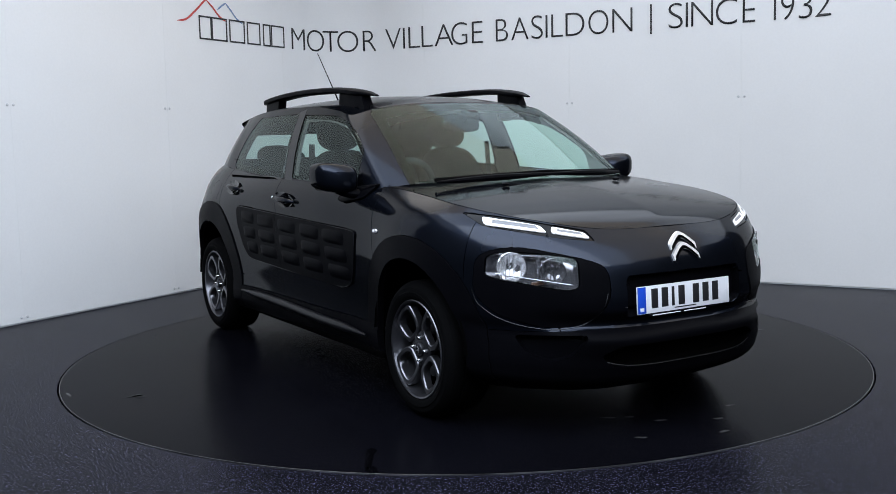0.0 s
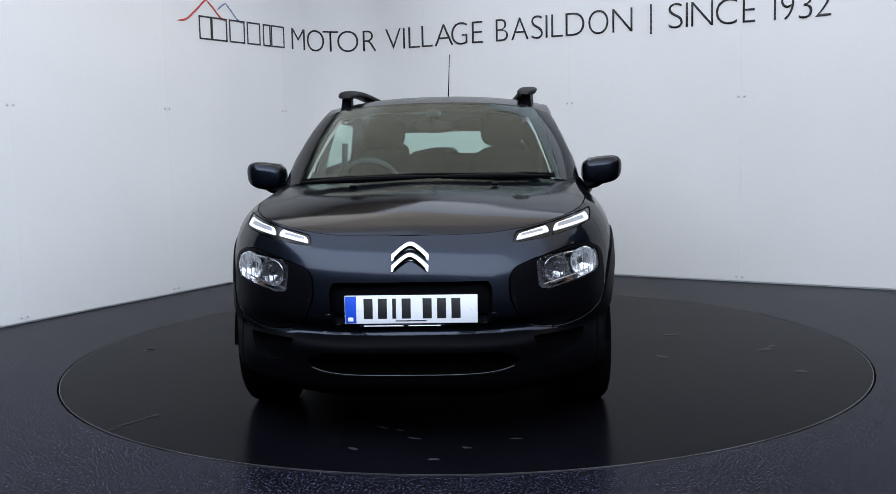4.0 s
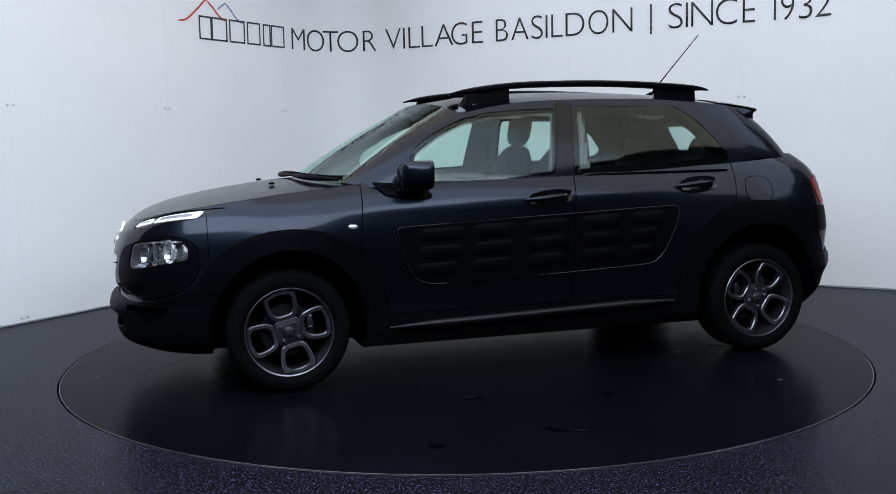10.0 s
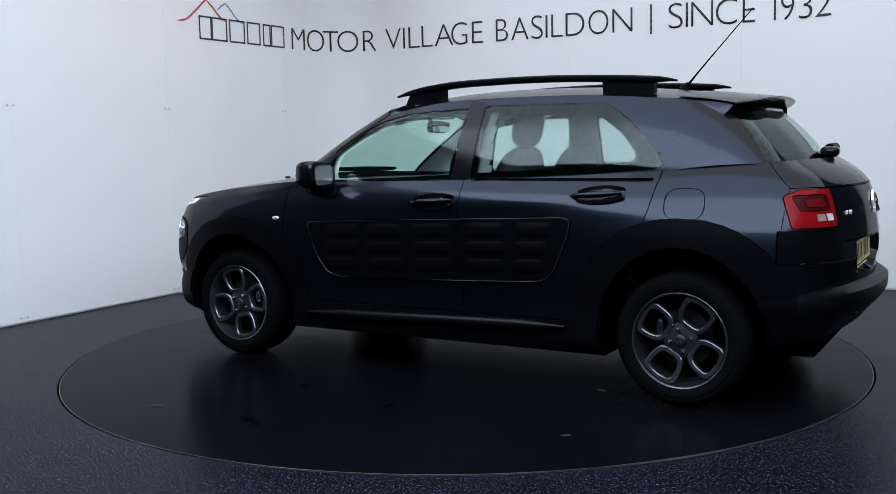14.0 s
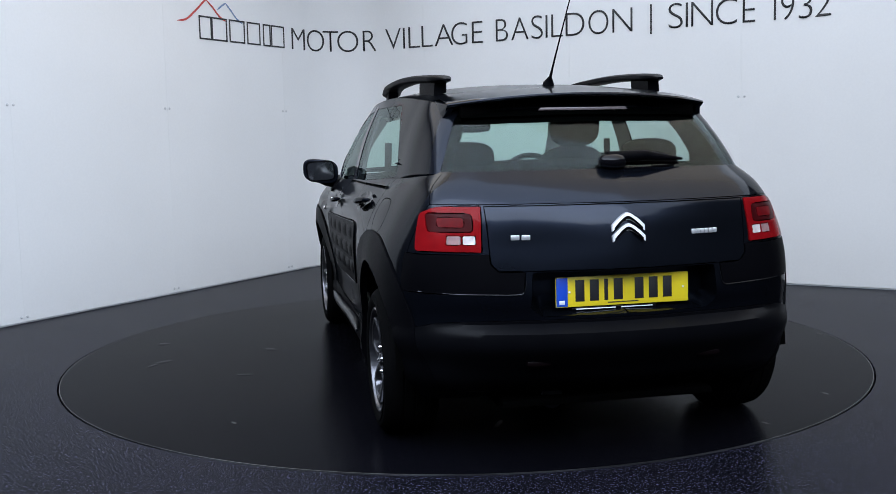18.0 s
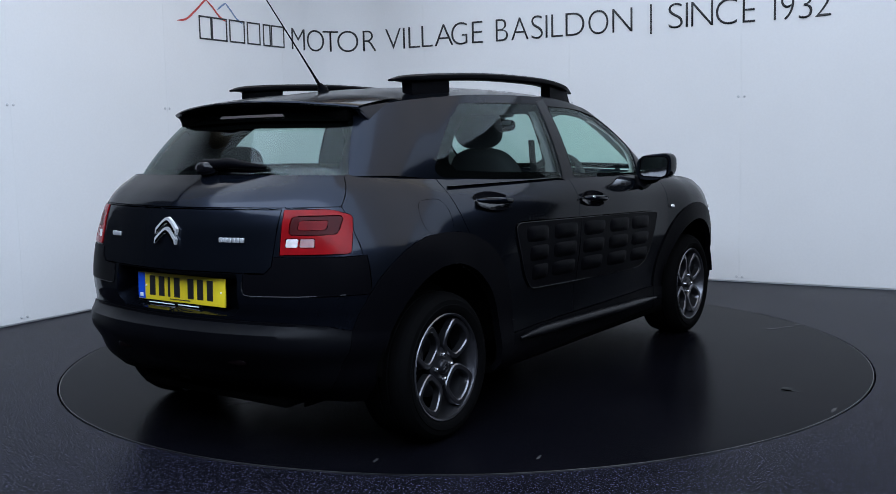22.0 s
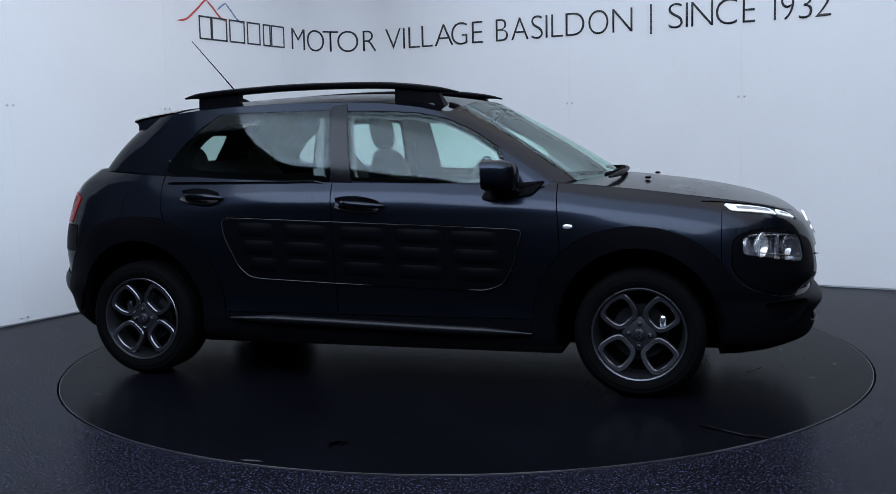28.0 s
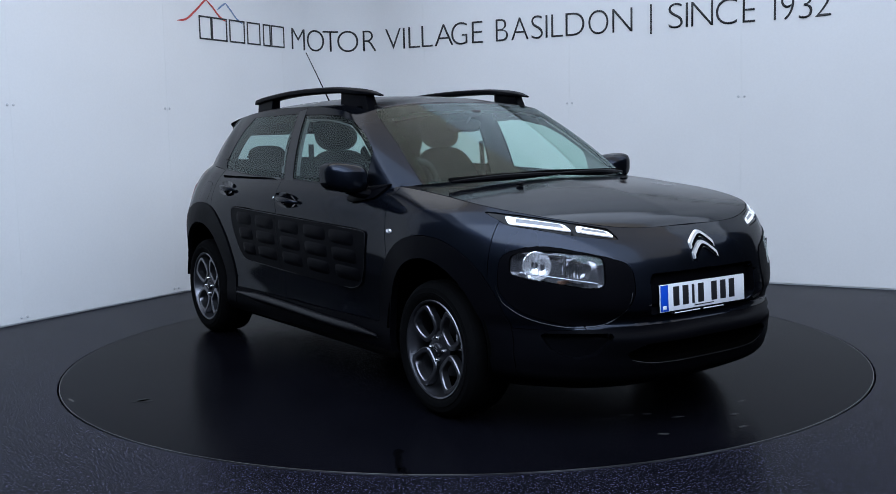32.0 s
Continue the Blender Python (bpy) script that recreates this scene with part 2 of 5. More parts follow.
def rounded(poly, r, n=4):
    """The polygon with its corners rounded."""
    out = []
    k = len(poly)
    for i in range(k):
        p, a, b = Vector(poly[i]), Vector(poly[i - 1]), Vector(poly[(i + 1) % k])
        ra = min(r, (a - p).length * 0.45)
        rb = min(r, (b - p).length * 0.45)
        s, e = p + (a - p).normalized() * ra, p + (b - p).normalized() * rb
        for j in range(n + 1):
            t = j / n
            q = s * (1 - t) ** 2 + p * 2 * t * (1 - t) + e * t * t
            out.append((q.x, q.y))
    return out


def inset(poly, d):
    """The polygon drawn in by d."""
    ps = [Vector(p) for p in poly]
    ps = [p for i, p in enumerate(ps) if (p - ps[i - 1]).length > 1e-6]
    area = sum(a.x * b.y - b.x * a.y for a, b in zip(ps, ps[1:] + ps[:1]))
    out = []
    for i, p in enumerate(ps):
        a, b = (p - ps[i - 1]).normalized(), (ps[(i + 1) % len(ps)] - p).normalized()
        t = (a + b).normalized()
        n = Vector((-t.y, t.x)) * (1 if area > 0 else -1)
        q = p + n * d / max(0.5, n.dot(Vector((-a.y, a.x)) * (1 if area > 0 else -1)))
        out.append((q.x, q.y))
    return out


AXES = {"side": (0, 2, 1), "front": (1, 2, 0), "top": (0, 1, 2)}


def carve(bm, label, polys, keep=lambda c, n: True):
    """Marks with label all faces, still unmarked, that lie inside every polygon: (view, polygon) pairs."""
    for view, poly in polys:
        ia, ib, ic = AXES[view]
        for (a0, b0), (a1, b1) in zip(poly, poly[1:] + poly[:1]):
            lo_a, hi_a, lo_b, hi_b = min(a0, a1) - 0.004, max(a0, a1) + 0.004, min(b0, b1) - 0.004, max(b0, b1) + 0.004
            near = []
            for f in bm.faces:
                if f.material_index:
                    continue
                ca = [v.co[ia] for v in f.verts]
                if max(ca) < lo_a or min(ca) > hi_a:
                    continue
                cb = [v.co[ib] for v in f.verts]
                if max(cb) < lo_b or min(cb) > hi_b or not keep(f.calc_center_median(), f.normal):
                    continue
                near.append(f)
            if not near:
                continue
            no = Vector((0, 0, 0))
            no[ia], no[ib] = b1 - b0, a0 - a1
            if no.length < 1e-6:
                continue
            co = Vector((0, 0, 0))
            co[ia], co[ib] = a0, b0
            geom = set(near)
            for f in near:
                geom.update(f.verts)
                geom.update(f.edges)
            bmesh.ops.bisect_plane(bm, geom=list(geom), dist=1e-4, plane_co=co, plane_no=no.normalized())
    for f in bm.faces:
        if f.material_index:
            continue
        c = f.calc_center_median()
        if keep(c, f.normal) and all(inside(poly, (c[AXES[v][0]], c[AXES[v][1]])) for v, poly in polys):
            f.material_index = label


def taken(bm, label, weld=0.0025):
    """The faces of one label as a bmesh of their own."""
    out = bmesh.new()
    made = {}
    for f in bm.faces:
        if f.material_index == label:
            vs = []
            for v in f.verts:
                if v not in made:
                    made[v] = out.verts.new(v.co)
                vs.append(made[v])
            try:
                out.faces.new(vs)
            except ValueError:
                pass
    bmesh.ops.remove_doubles(out, verts=out.verts, dist=weld)
    out.normal_update()
    return out


def panel(bm, gap=0.003, fold=0.018, out=0.0, centre=False):
    """A pressed panel: moved out, drawn in by the gap at its rim, and folded back there. centre: made whole by its mirror image."""
    bm.normal_update()
    if out:
        for v, n in [(v, v.normal.copy()) for v in bm.verts]:
            mid = abs(v.co.y) < 1e-3
            v.co += n * out
            if mid:
                v.co.y = 0
    rim = [e for e in bm.edges if e.is_boundary and not (abs(e.verts[0].co.y) < 1e-3 and abs(e.verts[1].co.y) < 1e-3)]
    rv = {v for e in rim for v in e.verts}
    step = {}
    for v in rv:
        if not v.link_faces:
            continue
        d = Vector((0, 0, 0))
        for f in v.link_faces:
            d += f.calc_center_median() - v.co
        d -= v.normal * d.dot(v.normal)
        if abs(v.co.y) < 1e-3:
            d.y = 0
        if d.length > 1e-6:
            step[v] = d.normalized() * gap
    normals = {v: v.normal.copy() for v in rv}
    for v, d in step.items():
        v.co += d
    if fold:
        r = bmesh.ops.extrude_edge_only(bm, edges=rim)
        low = [v for v in r["geom"] if isinstance(v, bmesh.types.BMVert)]
        from_to = {}
        for v in low:
            for e in v.link_edges:
                o = e.other_vert(v)
                if o in normals:
                    from_to[v] = normals[o]
        for v in low:
            v.co -= from_to.get(v, Vector((0, 0, 0))) * fold
    if centre:
        mirrored(bm)
    return bm


def mirrored(bm):
    """Adds the mirror image in y and welds it on."""
    me = bpy.data.meshes.new("tmp")
    bm.to_mesh(me)
    other = bmesh.new()
    other.from_mesh(me)
    bpy.data.meshes.remove(me)
    for v in other.verts:
        v.co.y = -v.co.y
    bmesh.ops.reverse_faces(other, faces=other.faces)
    add(bm, other)
    bmesh.ops.remove_doubles(bm, verts=[v for v in bm.verts if abs(v.co.y) < 2e-3], dist=1e-4)
    return bm


def flipped(bm):
    """A mirror image in y, as a new bmesh."""
    other = bm.copy()
    for v in other.verts:
        v.co.y = -v.co.y
    bmesh.ops.reverse_faces(other, faces=other.faces)
    return other


def both(name, bm, mat, parent, label="", **kw):
    """The part on the left and its mirror image on the right."""
    r = flipped(bm)
    return part(name, bm, mat, parent, label, **kw), part(name, r, mat, parent, label, **kw)


# ---- room ----
WALL_R = 0.56


def wall_at(s, out=0.0):
    """The wall's plan, s metres from the middle of its rounded corner."""
    h = WALL_R * math.pi / 4
    if s > h:
        p, n = CORNER + DR * (WALL_R + s - h), DL
    elif s < -h:
        p, n = CORNER + DL * (WALL_R - s - h), DR
    else:
        c, m, t = CORNER + (DR + DL) * WALL_R, -(DR + DL).normalized(), (DR - DL).normalized()
        n = -(m * math.cos(s / WALL_R) + t * math.sin(s / WALL_R))
        p = c - n * WALL_R
    return p + n * out


def wall_piece(s0, s1, z0, z1, thick=0.012, proud=0.0, step=0.06):
    n = max(1, int(abs(s1 - s0) / step)) if min(abs(s0), abs(s1)) < 0.5 or s0 * s1 < 0 else 1
    rows = []
    for i in range(n + 1):
        s = s0 + (s1 - s0) * i / n
        a, b = wall_at(s, proud), wall_at(s, proud - thick)
        rows.append([(a.x, a.y, z0), (a.x, a.y, z1), (b.x, b.y, z1), (b.x, b.y, z0), (a.x, a.y, z0)])
    bm = grid_mesh(rows)
    bmesh.ops.remove_doubles(bm, verts=bm.verts, dist=1e-6)
    bmesh.ops.holes_fill(bm, edges=[e for e in bm.edges if e.is_boundary], sides=0)
    bmesh.ops.recalc_face_normals(bm, faces=bm.faces)
    return bm


JOINTS = [-5.06, -3.63, -2.19, -0.715, 0.92, 2.40, 3.89, 5.37, 6.86]


def build_room():
    far_l, far_r = -(ROOM_L - 0.12), ROOM_R - 0.12
    wall = tagged(part("wall_back", wall_piece(JOINTS[0], JOINTS[-1], 0, ROOM_H, 0.14, -0.0125), WALL, None, smooth=False),
                  "white panelled studio wall with a rounded corner", "wall", kind="structure")
    # unseen wall ends, added dark where the white panels stop
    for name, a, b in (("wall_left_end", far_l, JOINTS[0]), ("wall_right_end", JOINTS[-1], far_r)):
        tagged(part(name, wall_piece(a, b, 0, ROOM_H, 0.14, 0.0), DARK_WALL, None, smooth=False), "unseen dark wall added beyond the white panels", "wall", kind="structure")
    for a, b in zip(JOINTS, JOINTS[1:]):
        part("wall_panel", wall_piece(a + 0.0003, b - 0.0003, 0.012, 3.0), WALL, wall, sharp=25)
    for s in JOINTS:
        for z in (0.045, 1.51, 2.96):
            for k in (-0.024, 0.024):
                p = wall_at(s + k, 0.0005)
                n = wall_at(s + k, 1.0) - wall_at(s + k, 0.0)
                bm = lathe([(0.0001, 0.006), (0.006, 0.0055), (0.0095, 0.003), (0.0105, 0.0)], 10, "z")
                moved(bm, Matrix.Translation((p.x, p.y, z)) @ n.to_track_quat("Z", "Y").to_matrix().to_4x4())
                part("screw", bm, SCREW, wall)
    me = bmesh.new()
    c = [room(-0.3, -0.3), room(ROOM_R + 0.3, -0.3), room(ROOM_R + 0.3, ROOM_L + 0.3), room(-0.3, ROOM_L + 0.3)]
    # floor with a round hole for the table
    ring = []
    n = 96
    for i in range(n):
        a = 2 * math.pi * i / n
        ring.append(Vector((TABLE_R * math.cos(a), TABLE_R * math.sin(a), 0)))
    inner = [me.verts.new(p) for p in ring]
    outer = []
    for p in ring:
        d = p.normalized()
        best = 99
        for i in range(4):
            a, b = c[i], c[(i + 1) % 4]
            e = b - a
            den = d.x * e.y - d.y * e.x
            if abs(den) > 1e-9:
                t = (a.x * e.y - a.y * e.x) / den
                u = (a.x * d.y - a.y * d.x) / den
                if t > 0 and -0.001 <= u <= 1.001:
                    best = min(best, t)
        outer.append(me.verts.new(d * best))
    low = [me.verts.new(p - Vector((0, 0, 0.05))) for p in ring]
    for i in range(n):
        j = (i + 1) % n
        me.faces.new((inner[i], outer[i], outer[j], inner[j]))
        me.faces.new((low[i], inner[i], inner[j], low[j]))
    me.faces.new(low)
    bmesh.ops.recalc_face_normals(me, faces=me.faces)
    tagged(part("floor", me, FLOOR, None, smooth=False), "dark grey speckled studio floor", "floor", kind="structure")
    bm = bmesh.new()
    top = [[bm.verts.new(p + Vector((0, 0, z))) for p in c] for z in (ROOM_H, ROOM_H + 0.1)]
    bm.faces.new(top[0])
    bm.faces.new(top[1])
    for i in range(4):
        bm.faces.new((top[0][i], top[0][(i + 1) % 4], top[1][(i + 1) % 4], top[1][i]))
    bmesh.ops.recalc_face_normals(bm, faces=bm.faces)
    tagged(part("ceiling", bm, CEILING, None, smooth=False), "plain warm-toned ceiling", "ceiling", kind="structure")
    # the two unseen walls behind the camera, added dark to close the room
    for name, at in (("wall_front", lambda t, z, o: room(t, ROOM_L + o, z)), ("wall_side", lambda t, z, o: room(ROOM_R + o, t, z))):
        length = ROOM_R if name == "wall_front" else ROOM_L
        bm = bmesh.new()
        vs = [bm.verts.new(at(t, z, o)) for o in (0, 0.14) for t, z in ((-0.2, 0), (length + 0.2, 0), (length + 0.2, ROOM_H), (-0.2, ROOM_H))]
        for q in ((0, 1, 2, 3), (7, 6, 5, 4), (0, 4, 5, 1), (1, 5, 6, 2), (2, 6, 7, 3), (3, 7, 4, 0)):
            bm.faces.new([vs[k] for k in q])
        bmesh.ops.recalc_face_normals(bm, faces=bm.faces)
        tagged(part(name, bm, DARK_WALL, None, smooth=False), "unseen dark wall added behind the camera", "wall", kind="structure")


TABLE_R = 2.213


def build_table():
    t = tagged(new("turntable"), "round dark vehicle turntable set flush in the floor", "turntable")
    bm = lathe([(0.0001, 0.001), (0.8, 0.001), (1.6, 0.001), (TABLE_R - 0.014, 0.001), (TABLE_R - 0.011, -0.002), (TABLE_R - 0.011, -0.03)], 128, "z")
    part("deck", bm, TABLE, t)
    bm = lathe([(TABLE_R - 0.0140, 0.0011), (TABLE_R - 0.0135, 0.0018), (TABLE_R - 0.0120, 0.0020), (TABLE_R - 0.0105, 0.0014), (TABLE_R - 0.0102, -0.004)], 160, "z")
    part("rim_trim", bm, TRIM_STEEL, t, "thin bright edge trim")
    rng = random.Random(4)

    def patch(name, x, y, along, wide, angle, mat, lumps=0.35):
        ring = []
        for i in range(20):
            a = 2 * math.pi * i / 20
            k = 1 + lumps * (rng.random() - 0.6)
            u, v = along * k * math.cos(a), wide * k * math.sin(a)
            c, q = math.cos(radians(angle)), math.sin(radians(angle))
            ring.append((x + u * c - v * q, y + u * q + v * c))
        bm = bmesh.new()
        top = [bm.verts.new((px, py, 0.0016)) for px, py in ring]
        low = [bm.verts.new((x + (px - x) * 1.15, y + (py - y) * 1.15, 0.0009)) for px, py in ring]
        bm.faces.new(top)
        for i in range(20):
            bm.faces.new((low[i], low[(i + 1) % 20], top[(i + 1) % 20], top[i]))
        bmesh.ops.recalc_face_normals(bm, faces=bm.faces)
        part(name, bm, mat, t)

    for x, y, along, wide, angle in ((0.136, 1.699, 0.055, 0.03, 140), (0.06, 1.75, 0.05, 0.014, 145), (0.30, 1.10, 0.05, 0.028, 20), (0.662, 1.738, 0.035, 0.035, 0), (-0.31, 1.253, 0.05, 0.02, 80),
                                     (-0.021, -1.868, 0.045, 0.03, 10), (1.415, -1.35, 0.05, 0.02, -35), (1.52, -1.413, 0.085, 0.014, -33), (1.61, -1.447, 0.045, 0.02, -20), (-0.033, -1.887, 0.05, 0.012, 90)):
        patch("smudge", x, y, along, wide, angle, SMUDGE)
    for x, y, along, wide, angle in ((1.758, -0.138, 0.028, 0.007, 70), (1.642, -0.21, 0.02, 0.007, 60), (1.60, -0.287, 0.03, 0.006, 50), (1.766, 0.273, 0.024, 0.007, 80), (1.89, -0.37, 0.022, 0.009, 60),
                                     (1.882, 0.079, 0.02, 0.008, 75), (2.024, -0.04, 0.022, 0.009, 80), (-1.219, 1.311, 0.018, 0.010, 30), (-1.357, -0.044, 0.05, 0.010, -60), (-1.554, 0.206, 0.05, 0.012, -30),
                                     (-1.365, 0.492, 0.035, 0.012, -20), (-1.08, 0.569, 0.02, 0.010, 0), (-1.857, -0.87, 0.022, 0.007, 20), (-1.5, -1.378, 0.02, 0.006, 15), (-0.269, -2.146, 0.04, 0.008, 0)):
        patch("scuff", x, y, along, wide, angle, SCUFF, 0.6)
    return t


build_room()
turntable = build_table()
# ---- car: the outer skin, left half, in the car's own space (x forward, y left) ----
OUTLINE = [(2.12, 0), (2.113, 0.2), (2.072, 0.4), (1.985, 0.565), (1.87, 0.690), (1.71, 0.785), (1.5, 0.850), (1.25, 0.868), (0.9, 0.848),
           (0.3, 0.853), (-0.5, 0.862), (-1.1, 0.866), (-1.4, 0.862), (-1.615, 0.828), (-1.80, 0.748), (-1.92, 0.602), (-1.985, 0.41), (-2.021, 0.2), (-2.032, 0)]
# for places on the outline: lower and upper edge, and how far the side stands in at each height
PROFILES = [
    (0, 0.19, 0.835, [(0.19, 0.14), (0.23, 0.05), (0.29, 0.012), (0.34, 0.002), (0.385, -0.012), (0.415, -0.016), (0.432, -0.004), (0.452, 0.030), (0.53, 0.0), (0.64, 0.006), (0.73, 0.034), (0.79, 0.072), (0.835, 0.125)]),
    (2, 0.19, 0.845, [(0.19, 0.14), (0.23, 0.05), (0.29, 0.012), (0.34, 0.002), (0.385, -0.012), (0.415, -0.016), (0.432, -0.004), (0.452, 0.030), (0.53, 0.0), (0.64, 0.006), (0.73, 0.030), (0.79, 0.062), (0.845, 0.120)]),
    (4, 0.20, 0.892, [(0.20, 0.12), (0.25, 0.03), (0.30, 0.010), (0.40, 0.010), (0.452, 0.016), (0.5, 0.004), (0.62, 0.0), (0.74, 0.016), (0.80, 0.035), (0.85, 0.06), (0.892, 0.10)]),
    (6, 0.22, 0.942, [(0.22, 0.06), (0.28, 0.02), (0.40, 0.006), (0.55, 0.0), (0.68, 0.004), (0.78, 0.016), (0.85, 0.04), (0.90, 0.075), (0.942, 0.125)]),
    (7, 0.22, 0.968, [(0.22, 0.05), (0.28, 0.02), (0.40, 0.004), (0.60, 0.0), (0.72, 0.004), (0.82, 0.018), (0.88, 0.042), (0.93, 0.085), (0.968, 0.145)]),
    (8, 0.21, 0.998, [(0.21, 0.065), (0.25, 0.054), (0.30, 0.050), (0.34, 0.051), (0.40, 0.050), (0.5, 0.040), (0.60, 0.026), (0.70, 0.016), (0.82, 0.018), (0.90, 0.035), (0.96, 0.075), (0.998, 0.12)]),
    (9, 0.21, 1.004, [(0.21, 0.065), (0.25, 0.054), (0.30, 0.050), (0.34, 0.051), (0.40, 0.050), (0.5, 0.040), (0.60, 0.026), (0.70, 0.014), (0.82, 0.010), (0.90, 0.014), (0.96, 0.036), (1.004, 0.068)]),
    (10, 0.21, 1.022, [(0.21, 0.065), (0.25, 0.054), (0.30, 0.050), (0.34, 0.051), (0.40, 0.050), (0.5, 0.040), (0.60, 0.026), (0.70, 0.014), (0.84, 0.012), (0.92, 0.018), (0.97, 0.042), (1.022, 0.080)]),
    (11, 0.21, 1.052, [(0.21, 0.06), (0.25, 0.02), (0.30, 0.01), (0.40, 0.016), (0.60, 0.006), (0.80, 0.014), (0.90, 0.040), (0.98, 0.084), (1.052, 0.148)]),
    (12, 0.22, 1.080, [(0.22, 0.07), (0.28, 0.03), (0.40, 0.012), (0.60, 0.0), (0.80, 0.018), (0.90, 0.060), (0.98, 0.102), (1.04, 0.147), (1.080, 0.192)]),
    (14, 0.24, 1.088, [(0.24, 0.12), (0.30, 0.06), (0.40, 0.026), (0.45, 0.008), (0.485, 0.007), (0.52, 0.014), (0.56, 0.016), (0.62, 0.012), (0.76, 0.022), (0.88, 0.054), (0.97, 0.092), (1.03, 0.138), (1.088, 0.215)]),
    (16, 0.24, 1.090, [(0.24, 0.26), (0.30, 0.14), (0.37, 0.075), (0.42, 0.030), (0.455, 0.004), (0.485, 0.0), (0.515, 0.006), (0.532, 0.044), (0.56, 0.048), (0.62, 0.034), (0.72, 0.042), (0.82, 0.060), (0.93, 0.082), (0.975, 0.098), (1.03, 0.150), (1.090, 0.24)]),
    (18, 0.24, 1.090, [(0.24, 0.26), (0.30, 0.14), (0.37, 0.075), (0.42, 0.030), (0.455, 0.004), (0.485, 0.0), (0.515, 0.006), (0.532, 0.044), (0.56, 0.048), (0.62, 0.030), (0.72, 0.030), (0.82, 0.042), (0.93, 0.066), (0.975, 0.085), (1.03, 0.145), (1.090, 0.25)]),
]


def chord(pts):
    p = np.asarray(pts, float)
    return np.concatenate([[0], np.cumsum(np.linalg.norm(np.diff(p, axis=0), axis=1))])


def tub_points(nu=210, nv=58):
    c = chord(OUTLINE)
    line = spline(c, np.array(OUTLINE))
    us = np.linspace(0, c[-1], nu)
    p = line(us)
    e = 1e-3
    d = line(np.clip(us + e, 0, c[-1])) - line(np.clip(us - e, 0, c[-1]))
    n = np.stack([-d[:, 1], d[:, 0]], 1)
    n = -n / np.linalg.norm(n, axis=1)[:, None]
    n[n[:, 1] < 0] *= 1.0
    n[0], n[-1] = (1, 0), (-1, 0)
    n[:, 1] = np.where(np.abs(n[:, 1]) < 1e-9, 0, n[:, 1])
    ks = [c[k[0]] for k in PROFILES]
    v = np.linspace(0, 1, nv)
    z0, z1 = spline(ks, [k[1] for k in PROFILES])(us), spline(ks, [k[2] for k in PROFILES])(us)
    depth = []
    for k in PROFILES:
        zz, dd = np.array(k[3]).T
        depth.append(spline((zz - zz[0]) / (zz[-1] - zz[0]), dd)(v))
    dep = spline(ks, np.array(depth))(us)
    pts = np.zeros((nu, nv, 3))
    pts[:, :, 0] = p[:, 0][:, None] - n[:, 0][:, None] * dep
    pts[:, :, 1] = np.maximum(p[:, 1][:, None] - n[:, 1][:, None] * dep, 0)
    pts[:, :, 2] = z0[:, None] + (z1 - z0)[:, None] * v
    pts[0, :, 1] = pts[-1, :, 1] = 0
    return pts


CABIN = [((1.13, 0, 1.022), (0.43, 0, 1.412), 0.012), ((1.075, 0.40, 1.015), (0.42, 0.35, 1.400), 0.014), ((0.975, 0.655, 1.005), (0.40, 0.545, 1.372), 0.016),
         ((0.90, 0.728, 0.990), (0.36, 0.605, 1.352), 0.022), ((0.60, 0.772, 0.975), (0.20, 0.625, 1.375), 0.020), ((0.2, 0.782, 0.990), (0.0, 0.632, 1.400), 0.018),
         ((-0.2, 0.778, 0.998), (-0.3, 0.635, 1.410), 0.018), ((-0.8, 0.752, 1.022), (-0.8, 0.620, 1.405), 0.018), ((-1.15, 0.72, 1.045), (-1.1, 0.595, 1.385), 0.016),
         ((-1.42, 0.685, 1.072), (-1.28, 0.565, 1.365), 0.014), ((-1.60, 0.625, 1.078), (-1.40, 0.510, 1.335), 0.014), ((-1.71, 0.35, 1.078), (-1.46, 0.30, 1.345), 0.016),
         ((-1.752, 0, 1.078), (-1.475, 0, 1.350), 0.016)]
ROOF_MID = spline([-1.475, -1.40, -1.28, -1.1, -0.8, -0.6, -0.3, 0.0, 0.2, 0.36, 0.43],
                  [1.350, 1.385, 1.410, 1.436, 1.460, 1.468, 1.472, 1.463, 1.447, 1.424, 1.412])


def cabin_points(nu=170, nv=26):
    base, top = np.array([k[0] for k in CABIN]), np.array([k[1] for k in CABIN])
    c = chord((base + top) / 2)
    us = np.linspace(0, c[-1], nu)
    b, t, g = spline(c, base)(us), spline(c, top)(us), spline(c, [k[2] for k in CABIN])(us)
    along = np.gradient((b + t) / 2, axis=0)
    n = np.cross(t - b, along)
    n /= np.linalg.norm(n, axis=1)[:, None]
    if n[nu // 2, 1] < 0:
        n = -n
    n[0, 1] = n[-1, 1] = 0
    v = np.linspace(0, 1, nv)
    pts = b[:, None, :] + (t - b)[:, None, :] * v[None, :, None] + n[:, None, :] * (g[:, None] * 4 * v * (1 - v))[:, :, None]
    pts[0, :, 1] = pts[-1, :, 1] = 0
    pts[:, :, 1] = np.maximum(pts[:, :, 1], 0)
    return pts, c


